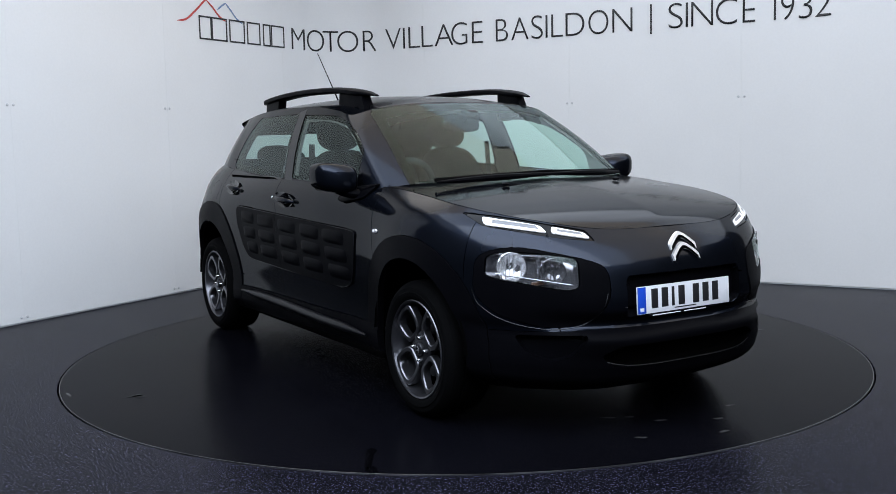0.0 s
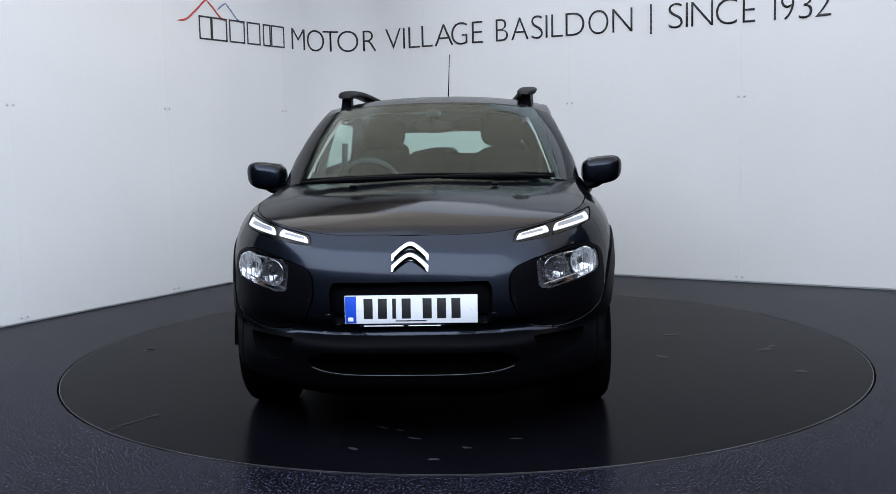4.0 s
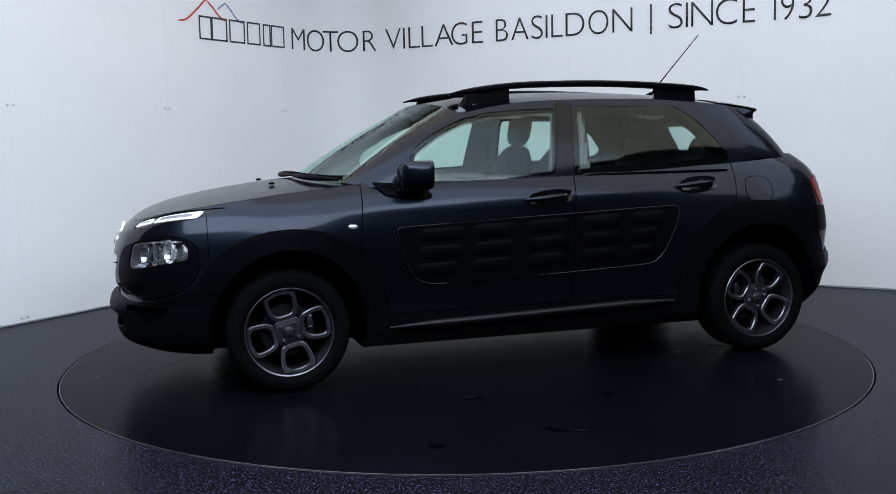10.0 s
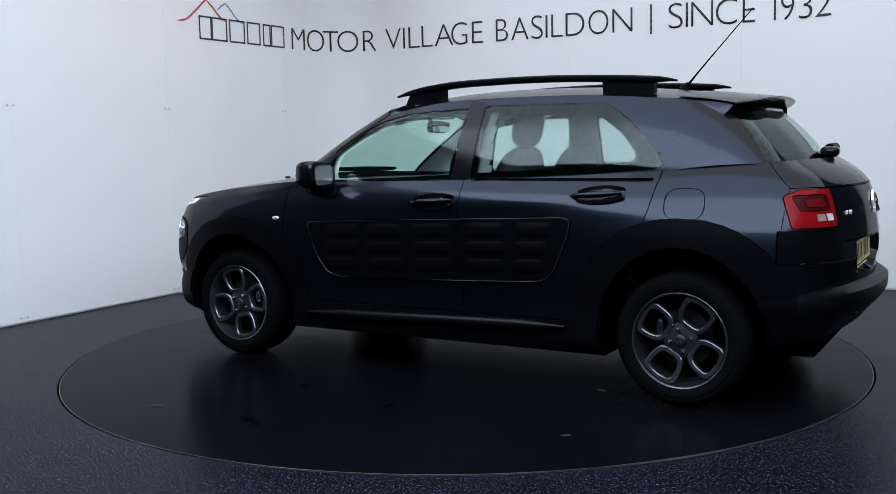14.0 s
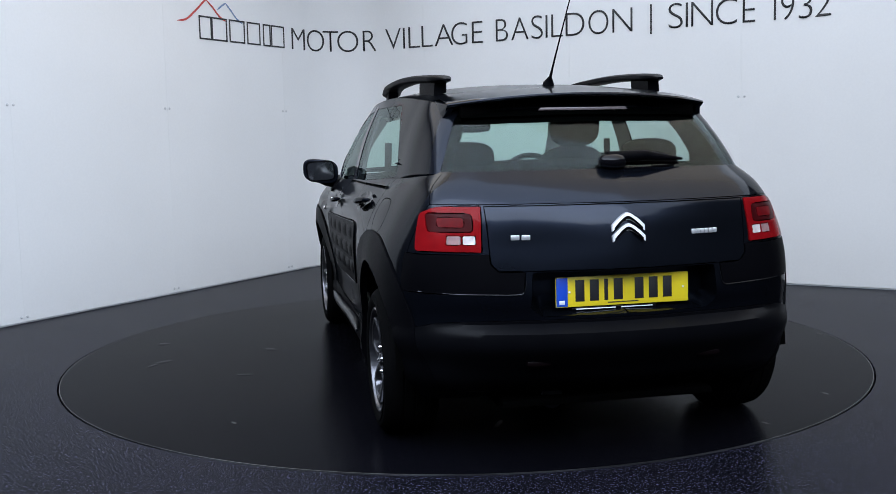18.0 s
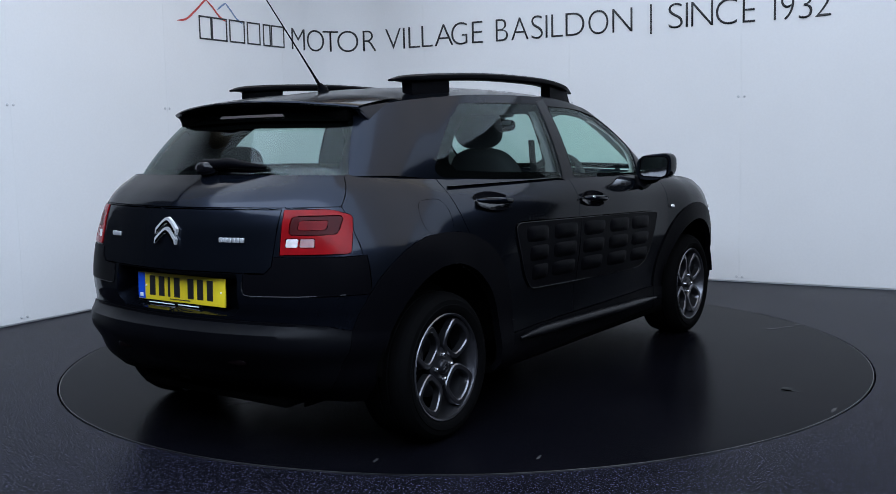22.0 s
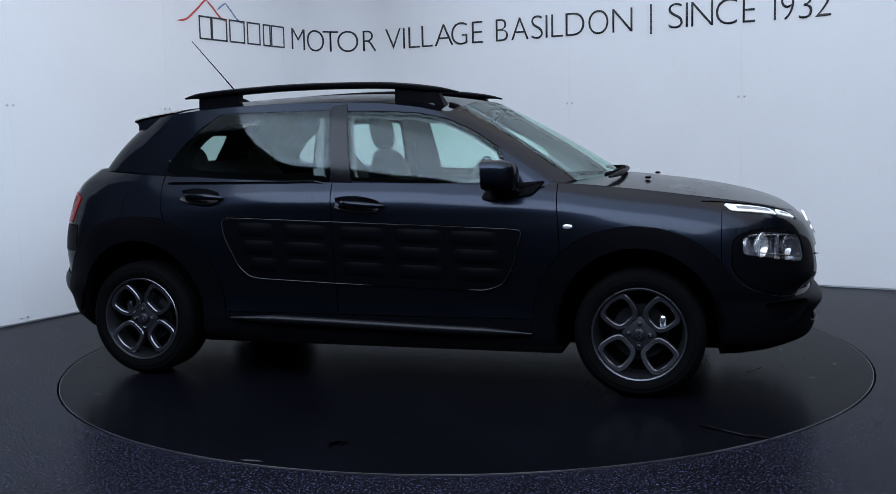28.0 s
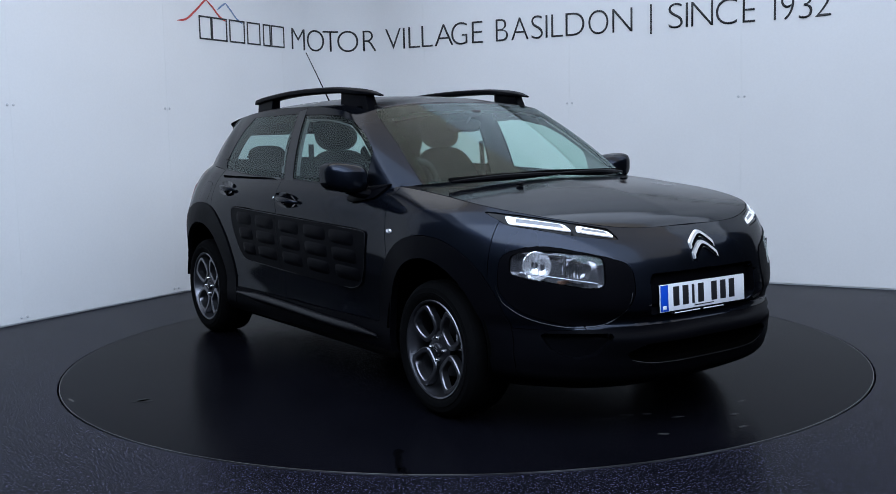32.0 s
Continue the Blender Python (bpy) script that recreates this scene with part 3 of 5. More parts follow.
def crown_points(edge, mid_x, mid_z, n=26, power=2.3):
    """A crowned sheet from an edge curve inward to the middle line."""
    s = np.linspace(0, 1, n)
    pts = np.zeros((len(edge), n, 3))
    pts[:, :, 0] = edge[:, 0][:, None] + (mid_x - edge[:, 0])[:, None] * s
    pts[:, :, 1] = edge[:, 1][:, None] * (1 - s)
    pts[:, :, 2] = edge[:, 2][:, None] + (mid_z - edge[:, 2])[:, None] * (1 - (1 - s) ** power)
    pts[:, -1, 1] = 0
    return pts


def skin(pts):
    bm = grid_mesh(pts.tolist())
    bmesh.ops.remove_doubles(bm, verts=bm.verts, dist=1e-4)
    bmesh.ops.recalc_face_normals(bm, faces=bm.faces)
    out = sum(f.normal.dot(f.calc_center_median() - Vector((0, 0, 0.7))) for f in bm.faces)
    if out < 0:
        bmesh.ops.reverse_faces(bm, faces=bm.faces)
    bm.normal_update()
    return bm


def circle(cx, cz, rx, rz, n=40, power=2.0):
    out = []
    for i in range(n):
        a = 2 * math.pi * i / n
        c, s = math.cos(a), math.sin(a)
        out.append((cx + rx * math.copysign(abs(c) ** (2 / power), c), cz + rz * math.copysign(abs(s) ** (2 / power), s)))
    return out


WHEEL_X, WHEEL_R, WHEEL_YF, WHEEL_YR = 1.2975, 0.302, 0.813, 0.826
PANEL_POLY = [(0.765, 0.785), (0.68, 0.792), (-0.19, 0.824), (-0.755, 0.843), (-0.793, 0.828), (-0.779, 0.747), (-0.708, 0.590), (-0.651, 0.535), (-0.579, 0.526), (-0.177, 0.508), (0.573, 0.487), (0.659, 0.515), (0.714, 0.603)]
HEAD_POLY = rounded([(0.492, 0.738), (0.60, 0.757), (0.70, 0.768), (0.752, 0.748), (0.762, 0.668), (0.66, 0.640), (0.555, 0.618), (0.500, 0.622)], 0.022)
POD_POLY = rounded([(0.475, 0.738), (0.385, 0.705), (0.385, 0.575), (0.465, 0.472), (0.60, 0.464), (0.745, 0.515), (0.79, 0.60), (0.775, 0.755), (0.68, 0.79)], 0.05)
DRL_POLY = rounded([(0.398, 0.800), (0.414, 0.842), (0.55, 0.870), (0.66, 0.897), (0.742, 0.912), (0.730, 0.862), (0.56, 0.820)], 0.012)
GRILLE_POLY = rounded([(-0.4, 0.665), (0.302, 0.663), (0.316, 0.642), (0.316, 0.525), (0.30, 0.497), (-0.4, 0.495)], 0.012)
INTAKE_POLY = rounded([(-0.4, 0.392), (0.35, 0.390), (0.425, 0.355), (0.385, 0.312), (0.30, 0.300), (-0.4, 0.298)], 0.02)
CLAW_POLY = rounded([(0.47, 0.436), (0.53, 0.350), (0.60, 0.335), (0.665, 0.372), (0.69, 0.438)], 0.02)
RECESS_POLY = rounded([(-0.4, 0.728), (0.352, 0.728), (0.362, 0.60), (0.32, 0.566), (-0.4, 0.566)], 0.014)
F_WIN = rounded([(0.660, 1.03), (0.655, 1.115), (0.635, 1.165), (0.505, 1.250), (0.357, 1.316), (0.21, 1.346), (0.064, 1.357), (-0.165, 1.364), (-0.110, 1.018), (0.217, 1.004), (0.655, 0.990)], 0.012, 2)
R_WIN = rounded([(-0.257, 1.372), (-0.882, 1.368), (-0.998, 1.292), (-1.086, 1.208), (-1.158, 1.122), (-1.182, 1.084), (-1.147, 1.056), (-0.8, 1.036), (-0.220, 1.012)], 0.014, 2)


def build_body(car):
    side = lambda c, n: c.y > 0.3
    tub = tub_points()
    bm = skin(tub)
    # wheel openings and arch mouldings
    carve(bm, 99, [("side", circle(WHEEL_X - 0.01, 0.305, 0.378, 0.40))], side)
    carve(bm, 99, [("side", circle(-WHEEL_X + 0.005, 0.315, 0.378, 0.405))], side)
    carve(bm, 2, [("side", circle(WHEEL_X - 0.015, 0.31, 0.485, 0.492, power=2.15))], side)
    carve(bm, 3, [("side", circle(-WHEEL_X + 0.0, 0.32, 0.50, 0.525, power=2.25))], side)
    # lamps
    front = lambda c, n: c.x > 1.4
    back = lambda c, n: c.x < -1.5
    carve(bm, 10, [("front", DRL_POLY)], front)
    carve(bm, 11, [("front", HEAD_POLY)], front)
    carve(bm, 12, [("front", POD_POLY)], front)
    carve(bm, 13, [("front", GRILLE_POLY)], front)
    carve(bm, 14, [("front", INTAKE_POLY)], front)
    carve(bm, 22, [("front", CLAW_POLY)], front)
    carve(bm, 15, [("side", [(1.45, 0.1), (2.3, 0.1), (2.3, 0.452), (1.45, 0.452)])], front)
    carve(bm, 16, [("side", rounded([(-1.706, 0.940), (-1.752, 0.803), (-2.1, 0.797), (-2.1, 0.966), (-1.77, 0.966)], 0.014)), ("front", rounded([(0.516, 0.97), (0.526, 0.795), (0.95, 0.795), (0.95, 0.97)], 0.012))], back)
    carve(bm, 17, [("front", RECESS_POLY)], back)
    carve(bm, 18, [("front", [(-0.4, 0.968), (0.508, 0.966), (0.498, 0.76), (0.47, 0.732), (-0.4, 0.730)])], back)
    carve(bm, 19, [("front", [(-0.4, 1.2), (0.70, 1.2), (0.70, 0.972), (-0.4, 0.972)]), ("side", [(-1.52, 1.2), (-1.735, 0.968), (-2.2, 0.968), (-2.2, 1.2)])], back)
    carve(bm, 20, [("front", rounded([(0.372, 0.795), (0.385, 0.648), (1.0, 0.655), (1.0, 0.795)], 0.02)), ("side", [(-1.70, 0.795), (-1.70, 0.640), (-2.2, 0.640), (-2.2, 0.795)])], back)
    carve(bm, 21, [("side", [(-1.60, 0.1), (-2.3, 0.1), (-2.3, 0.56), (-1.60, 0.56)]), ("front", [(-0.4, 0.1), (1.0, 0.1), (1.0, 0.46), (0.81, 0.48), (0.755, 0.522), (0.68, 0.544), (0.58, 0.552), (-0.4, 0.555)])], back)
    # airbump panels, doors, sill
    carve(bm, 30, [("side", rounded([p for p in PANEL_POLY], 0.03, 3)), ("side", [(-0.188, 0.3), (1.2, 0.3), (1.2, 0.95), (-0.188, 0.95)])], side)
    carve(bm, 31, [("side", rounded([p for p in PANEL_POLY], 0.03, 3))], side)
    carve(bm, 32, [("side", [(1.1, 0.1), (1.1, 0.352), (-1.1, 0.352), (-1.1, 0.1)])], side)
    carve(bm, 33, [("side", [(0.905, 1.2), (0.918, 0.94), (0.930, 0.80), (0.940, 0.60), (0.925, 0.352), (-0.190, 0.352), (-0.190, 0.85), (-0.215, 1.2)])], side)
    carve(bm, 34, [("side", [(-0.215, 1.2), (-0.190, 0.85), (-0.190, 0.352), (-0.90, 0.352), (-1.06, 0.70), (-1.131, 0.817), (-1.155, 0.89), (-1.18, 1.02), (-1.19, 1.2)])], side)
    carve(bm, 35, [("side", rounded([(-1.222, 0.84), (-1.222, 0.975), (-1.395, 0.975), (-1.40, 0.84)], 0.06))], side)
    carve(bm, 36, [("side", [(2.4, 0.0), (2.4, 1.2), (1.735, 1.2), (1.66, 0.87), (1.66, 0.0)])], side and (lambda c, n: c.x > 1.2))
    carve(bm, 37, [("side", [(1.9, 0.0), (1.9, 1.2), (0.80, 1.2), (0.80, 0.0)])], side)
    carve(bm, 38, [("side", [(-0.7, 0.0), (-0.7, 1.3), (-1.95, 1.3), (-1.73, 0.968), (-1.70, 0.64), (-1.70, 0.0)])], side)
    carve(bm, 39, [("side", [(-3, 0), (3, 0), (3, 2), (-3, 2)])])
    # added dark shell behind the gaps; its near-black colour stands for their shade
    inner = skin(tub)
    carve(inner, 99, [("side", circle(WHEEL_X - 0.01, 0.305, 0.372, 0.394))], side)
    carve(inner, 99, [("side", circle(-WHEEL_X + 0.005, 0.315, 0.372, 0.40))], side)
    for poly in (GRILLE_POLY, HEAD_POLY, INTAKE_POLY, CLAW_POLY):
        carve(inner, 99, [("front", poly)], front)
    carve(inner, 99, [("front", RECESS_POLY)], back)
    bmesh.ops.delete(inner, geom=[f for f in inner.faces if f.material_index == 99], context="FACES")
    for f in inner.faces:
        f.material_index = 0
    inner.normal_update()
    for v, n in [(v, v.normal.copy()) for v in inner.verts]:
        v.co -= n * 0.022
        v.co.y = max(v.co.y, 0) if v.co.y > 0.004 else 0
    part("gap_shade_shell", mirrored(inner), VOID, car)
    both("wheel_arch_trim", panel(taken(bm, 2), 0.001, 0.03, 0.007), PLASTIC, car, "matt black wheel arch moulding")
    both("wheel_arch_trim", panel(taken(bm, 3), 0.001, 0.03, 0.007), PLASTIC, car, "matt black wheel arch moulding")
    part("front_bumper_lower", panel(taken(bm, 15), 0.001, 0.02, 0.004, True), PLASTIC, car, "matt black lower bumper with air intake")
    part("air_intake", panel(taken(bm, 14), 0.001, -0.04, -0.045, True), VOID, car)
    both("bumper_scoop", panel(taken(bm, 22), 0.001, -0.030, -0.032), PLASTIC, car, "dark hollow in the bumper corner")
    part("grille_recess", panel(taken(bm, 13), 0.0, -0.034, -0.036, True), PLASTIC, car)
    both("lamp_pod", panel(taken(bm, 12), 0.003, 0.02, 0.004), PLASTIC, car, "matt black headlamp surround")
    part("front_bumper", panel(taken(bm, 36), 0.0015, 0.02, 0.0, True), PAINT, car)
    both("front_wing", panel(taken(bm, 37), 0.0022), PAINT, car)
    doors = both("front_door", panel(taken(bm, 33), 0.0025), PAINT, car)
    rears = both("rear_door", panel(taken(bm, 34), 0.0025), PAINT, car)
    both("rear_wing", panel(taken(bm, 38), 0.0022), PAINT, car)
    fuel = panel(taken(bm, 35), 0.0022)
    part("fuel_flap", fuel, PAINT, car)
    part("rear_quarter_infill", flipped_shell(bm, 35), PAINT, car)
    both("sill_cladding", panel(taken(bm, 32), 0.001, 0.02, 0.006), PLASTIC, car, "matt black sill cladding")
    part("rear_bumper_lower", panel(taken(bm, 21), 0.001, 0.03, 0.006, True), BUMPER, car, "matt black lower rear bumper")
    both("rear_corner_panel", panel(taken(bm, 20), 0.003, 0.02, 0.003), PLASTIC, car, "matt black bumper corner panel")
    part("plate_recess", panel(taken(bm, 17), 0.0, -0.088, -0.09, True), PAINT, car)
    part("tailgate_lower", panel(taken(bm, 18), 0.003, 0.02, 0.0, True), PAINT, car)
    part("tailgate_upper", panel(taken(bm, 19), 0.002, 0.02, 0.0, True), PAINT, car)
    part("rear_bumper", panel(taken(bm, 39), 0.001, 0.02, 0.0, True), PAINT, car)
    parts = {"head": taken(bm, 11), "drl": taken(bm, 10), "tail": taken(bm, 16), "bump_f": taken(bm, 30), "bump_r": taken(bm, 31), "doors": doors, "rears": rears}
    bm.free()
    # bonnet
    top = tub[:, -1, :]
    x_post = 0.90
    k = int(np.argmax((top[:, 0] < x_post) & (top[:, 1] > 0.5)))
    edge = top[:k + 1]
    a = (edge[:, 0] - edge[-1, 0]) / (edge[0, 0] - edge[-1, 0])
    mid_x = 1.15 + (edge[0, 0] - 1.15) * a
    hood_z = spline([1.10, 1.30, 1.395, 1.565, 1.734, 1.905, 1.96, 2.0], [1.026, 1.008, 0.996, 0.972, 0.938, 0.886, 0.862, 0.835])
    hood = skin(crown_points(edge, mid_x, hood_z(mid_x), 30, 2.0))
    part("bonnet", panel(hood, 0.003, 0.02, 0.0, True), PAINT, car)
    return parts


def flipped_shell(bm, label):
    """The plain quarter skin on the right, where there is no flap."""
    b = taken(bm, label)
    r = flipped(b)
    b.free()
    return r


def build_cabin(car):
    pts, c = cabin_points()
    bm = skin(pts)
    nu = len(pts)
    us = np.linspace(0, c[-1], nu)
    # by the lines that run up the pillars
    a_line, a_out = c[2], c[3]
    glass_l = lambda cc, n: cc.y > 0.25 and -1.36 < cc.x < 0.75
    carve(bm, 2, [("side", F_WIN)], glass_l)
    carve(bm, 3, [("side", R_WIN)], glass_l)
    carve(bm, 4, [("side", [(-0.17, 1.40), (-0.253, 1.385), (-0.206, 0.9), (-0.085, 0.9)])], glass_l)
    # screen: everything ahead of the pillar line
    wide = spline([0.98, 1.10, 1.20, 1.30, 1.385], [0.655, 0.632, 0.607, 0.578, 0.548])
    scr = [(-0.5, 0.9), (0.662, 0.9)] + [(float(wide(z)[0]), z) for z in (0.99, 1.06, 1.12, 1.18, 1.24, 1.30, 1.35)] + [(0.535, 1.376), (0.35, 1.396), (0.0, 1.406), (-0.5, 1.40)]
    carve(bm, 5, [("front", scr)], lambda cc, n: cc.x > 0.38 and n.x > 0.3)
    rear = [(-0.5, 0.9), (0.615, 0.9)] + [(0.612, 1.09), (0.585, 1.15), (0.555, 1.22), (0.52, 1.29), (0.49, 1.32), (-0.5, 1.345)]
    carve(bm, 6, [("front", rear)], lambda cc, n: cc.x < -1.35 and n.x < -0.25)
    carve(bm, 9, [("side", [(-3, 0), (3, 0), (3, 3), (-3, 3)])])
    screen = part("windscreen", panel(taken(bm, 5, 0.0002), 0.0, 0.0, 0.0, True), GLASS, car, "clear green-tinted windscreen")
    rear_glass = part("rear_window", panel(taken(bm, 6, 0.0002), 0.0, 0.0, 0.0, True), GLASS_DARK, car, "tinted heated rear window")
    fw = both("front_side_window", panel(taken(bm, 2, 0.0002), 0.0, 0.0, -0.004), GLASS, car, "clear green-tinted side window")
    rw = both("rear_side_window", panel(taken(bm, 3, 0.0002), 0.0, 0.0, -0.002), GLASS_DARK, car, "tinted side window")
    for o in (screen, rear_glass, *fw, *rw):
        o.visible_shadow = False
    ring = skin(pts)
    ahead = lambda cc, n: cc.x > 0.38 and n.x > 0.3
    behind = lambda cc, n: cc.x < -1.35 and n.x < -0.25
    carve(ring, 99, [("side", inset(F_WIN, 0.020))], glass_l)
    carve(ring, 99, [("side", inset(R_WIN, 0.032))], glass_l)
    carve(ring, 99, [("front", [(-0.5, 1.012), (0.628, 1.005), (0.606, 1.06), (0.582, 1.14), (0.55, 1.24), (0.512, 1.33), (0.34, 1.362), (0.10, 1.372), (-0.5, 1.37)])], ahead)
    carve(ring, 99, [("front", [(-0.5, 1.108), (0.590, 1.112), (0.563, 1.18), (0.525, 1.26), (0.49, 1.30), (-0.5, 1.318)])], behind)
    for k, poly, where in ((2, F_WIN, glass_l), (3, R_WIN, glass_l)):
        carve(ring, k, [("side", poly)], where)
    carve(ring, 5, [("front", scr)], ahead)
    carve(ring, 6, [("front", rear)], behind)
    for k in (2, 3):
        both("window_seal", panel(taken(ring, k, 0.0002), 0.0, 0.0, -0.009), VOID, car, "black rubber window seal")
    for k in (5, 6):
        part("window_seal", panel(taken(ring, k, 0.0002), 0.0, 0.0, -0.008, True), VOID, car, "black window edge band")
    ring.free()
    both("door_pillar_trim", panel(taken(bm, 4), 0.001, 0.012), GLOSS, car, "gloss black door pillar")
    both("pillar_frame", panel(taken(bm, 9), 0.001, 0.02), PAINT, car, "black painted roof pillar and window frame")
    roof_edge = pts[:, -1, :]
    roof = skin(crown_points(roof_edge, roof_edge[:, 0], ROOF_MID(roof_edge[:, 0]), 26, 2.4))
    part("roof", panel(roof, 0.001, 0.015, 0.0, True), PAINT, car)
    bm.free()
    return pts



TUB = tub_points()


def side_y(x, z):
    """Half width of the skin at a place of the side view."""
    p = TUB[(TUB[:, :, 1] > 0.45)]
    d = (p[:, 0] - x) ** 2 + (p[:, 2] - z) ** 2
    i = np.argsort(d)[:4]
    w = 1 / (d[i] + 1e-6)
    return float((p[i, 1] * w).sum() / w.sum())


def end_x(y, z, front=True):
    """The skin's x at a place of the front or rear view."""
    sel = TUB[:, :, 0] > 1.3 if front else TUB[:, :, 0] < -1.5
    p = TUB[sel]
    d = (p[:, 1] - abs(y)) ** 2 + (p[:, 2] - z) ** 2
    i = np.argsort(d)[:4]
    w = 1 / (d[i] + 1e-6)
    return float((p[i, 0] * w).sum() / w.sum())


def cabin_y(x, z):
    g = cabin_grid
    p = g[(g[:, :, 1] > 0.3)]
    d = (p[:, 0] - x) ** 2 + (p[:, 2] - z) ** 2
    i = np.argsort(d)[:4]
    w = 1 / (d[i] + 1e-6)
    return float((p[i, 1] * w).sum() / w.sum())


def pebble(cx, cy, cz, rx, ry, rz, power=2.6, nu=24, nv=14):
    """A rounded box (superellipsoid)."""
    e = 2 / power
    f = lambda c: math.copysign(abs(c) ** e, c)
    pts = []
    for i in range(nu):
        a = 2 * math.pi * i / nu
        row = []
        for j in range(nv + 1):
            b = -math.pi / 2 + math.pi * j / nv
            row.append((cx + rx * f(math.cos(b)) * f(math.cos(a)), cy + ry * f(math.cos(b)) * f(math.sin(a)), cz + rz * f(math.sin(b))))
        pts.append(row)
    bm = grid_mesh(pts, True)
    bmesh.ops.remove_doubles(bm, verts=bm.verts, dist=1e-5)
    bmesh.ops.recalc_face_normals(bm, faces=bm.faces)
    return bm


def loop_frame(outer, inner, y_face, depth, bevel):
    """A flat ring between two outlines of (x, z), its face at y_face and chamfered."""
    rows = []
    n = len(outer)
    for i in range(n):
        o, q = Vector(outer[i]), Vector(inner[i])
        t = (q - o)
        u = t.normalized() * min(bevel, t.length * 0.35)
        a, b = o + u, q - u
        rows.append([(o.x, y_face - depth, o.y), (o.x, y_face - bevel, o.y), (a.x, y_face, a.y), (b.x, y_face, b.y), (q.x, y_face - bevel, q.y), (q.x, y_face - depth, q.y)])
    bm = grid_mesh(rows, True)
    bmesh.ops.recalc_face_normals(bm, faces=bm.faces)
    return bm


def petal(scale):
    """Outline of one spoke loop, pointing up: (x, z)."""
    k = [(-0.052, 0.060), (0.052, 0.060), (0.076, 0.105), (0.083, 0.190), (0.0, 0.209), (-0.083, 0.190), (-0.076, 0.105)]
    cx, cz = 0.0, 0.136
    poly = rounded([(x, z) for x, z in k], 0.032, 5)
    return [(cx + (x - cx) * scale, cz + (z - cz) * scale) for x, z in poly]


def build_wheel(car, x, y, turn):
    """One alloy wheel; its face points away from the car."""
    sgn = 1 if y > 0 else -1
    w = new("wheel")
    w.parent = car
    w.matrix_basis = pose(x, y, WHEEL_R) @ (Matrix.Identity(4) if sgn > 0 else Matrix.Rotation(math.pi, 4, "Z"))
    tyre = lathe([(0.216, 0.005), (0.222, 0.012), (0.238, 0.019), (0.252, 0.021), (0.254, 0.018), (0.272, 0.016), (0.288, 0.004), (0.297, -0.010), (0.302, -0.028), (0.302, -0.05), (0.297, -0.052), (0.297, -0.058), (0.302, -0.06),
                  (0.302, -0.095), (0.297, -0.097), (0.297, -0.105), (0.302, -0.107), (0.302, -0.14), (0.297, -0.142), (0.297, -0.148), (0.302, -0.15), (0.301, -0.175), (0.295, -0.195), (0.27, -0.205), (0.216, -0.195)], 64)
    for i in range(56):
        a = 2 * math.pi * i / 56
        b = box(-0.0075, 0.0075, -0.030, -0.004, 0.2925, 0.3010, 0.001, 1)
        for v in b.verts:
            if v.co.y > -0.015:
                v.co.z -= 0.006
        add(tyre, moved(b, Matrix.Rotation(a, 4, "Y")))
    part("tyre", tyre, RUBBER, w, "black treaded rubber tyre", sharp=30)
    rim = lathe([(0.2165, 0.004), (0.2185, 0.010), (0.2150, 0.0135), (0.2085, 0.011), (0.205, -0.004), (0.198, -0.02), (0.190, -0.05), (0.186, -0.10), (0.186, -0.18)], 72)
    part("rim", rim, ALLOY, w, "grey alloy rim")
    for k in range(4):
        m = Matrix.Rotation(radians(turn + 90 * k), 4, "Y")
        outer, inn = petal(1.0), petal(0.71)
        bm = loop_frame(outer, inn, 0.004, 0.035, 0.0045)
        for v in bm.verts:
            r = math.hypot(v.co.x, v.co.z)
            v.co.y -= 0.020 * (1 - min(1, r / 0.2)) * 1.2
        part("spoke", moved(bm, m), ALLOY, w, "grey alloy spoke loop")
        m2 = Matrix.Rotation(radians(turn + 45 + 90 * k), 4, "Y")
        nut = lathe([(0.0001, 0.009), (0.006, 0.008), (0.0095, 0.002), (0.0105, -0.02)], 10)
        part("wheel_nut", moved(nut, m2 @ Matrix.Translation((0, -0.006, 0.050))), ALLOY_EDGE, w)
    plate = prism(rounded([(-0.062, -0.062), (0.062, -0.062), (0.062, 0.062), (-0.062, 0.062)], 0.02), 0.028, 0.004)
    part("hub", moved(plate, Matrix.Rotation(radians(turn), 4, "Y") @ Matrix.Translation((0, -0.045, 0))), HUB, w, "dark painted hub")
    part("centre_cap", lathe([(0.0001, 0.002), (0.018, 0.0015), (0.026, -0.002), (0.029, -0.008), (0.029, -0.03)], 32), HUB, w)
    for dz in (0.004, -0.008):
        bm = prism([(-0.013, dz - 0.006), (0, dz + 0.004), (0.013, dz - 0.006), (0.013, dz - 0.001), (0, dz + 0.009), (-0.013, dz - 0.001)], 0.002)
        part("cap_mark", moved(bm, Matrix.Translation((0, 0.0015, 0))), CHROME, w, "small chrome mark")
    part("brake_disc", lathe([(0.06, -0.075), (0.13, -0.075), (0.132, -0.078), (0.132, -0.095), (0.06, -0.095)], 48), DISC, w, "worn steel brake disc")
    cal = pebble(-0.105 if x > 0 else 0.105, -0.07, 0.045, 0.02, 0.03, 0.045, 3.5, 16, 10)
    part("brake_caliper", cal, ALLOY_EDGE if x > 0 else DISC, w, "bright metal brake caliper" if x > 0 else "dull steel brake caliper")
    # added disc; its near-black colour gives the shade behind the spokes
    part("wheel_shade_disc", lathe([(0.0001, -0.098), (0.186, -0.098)], 32), VOID, w)
    return w


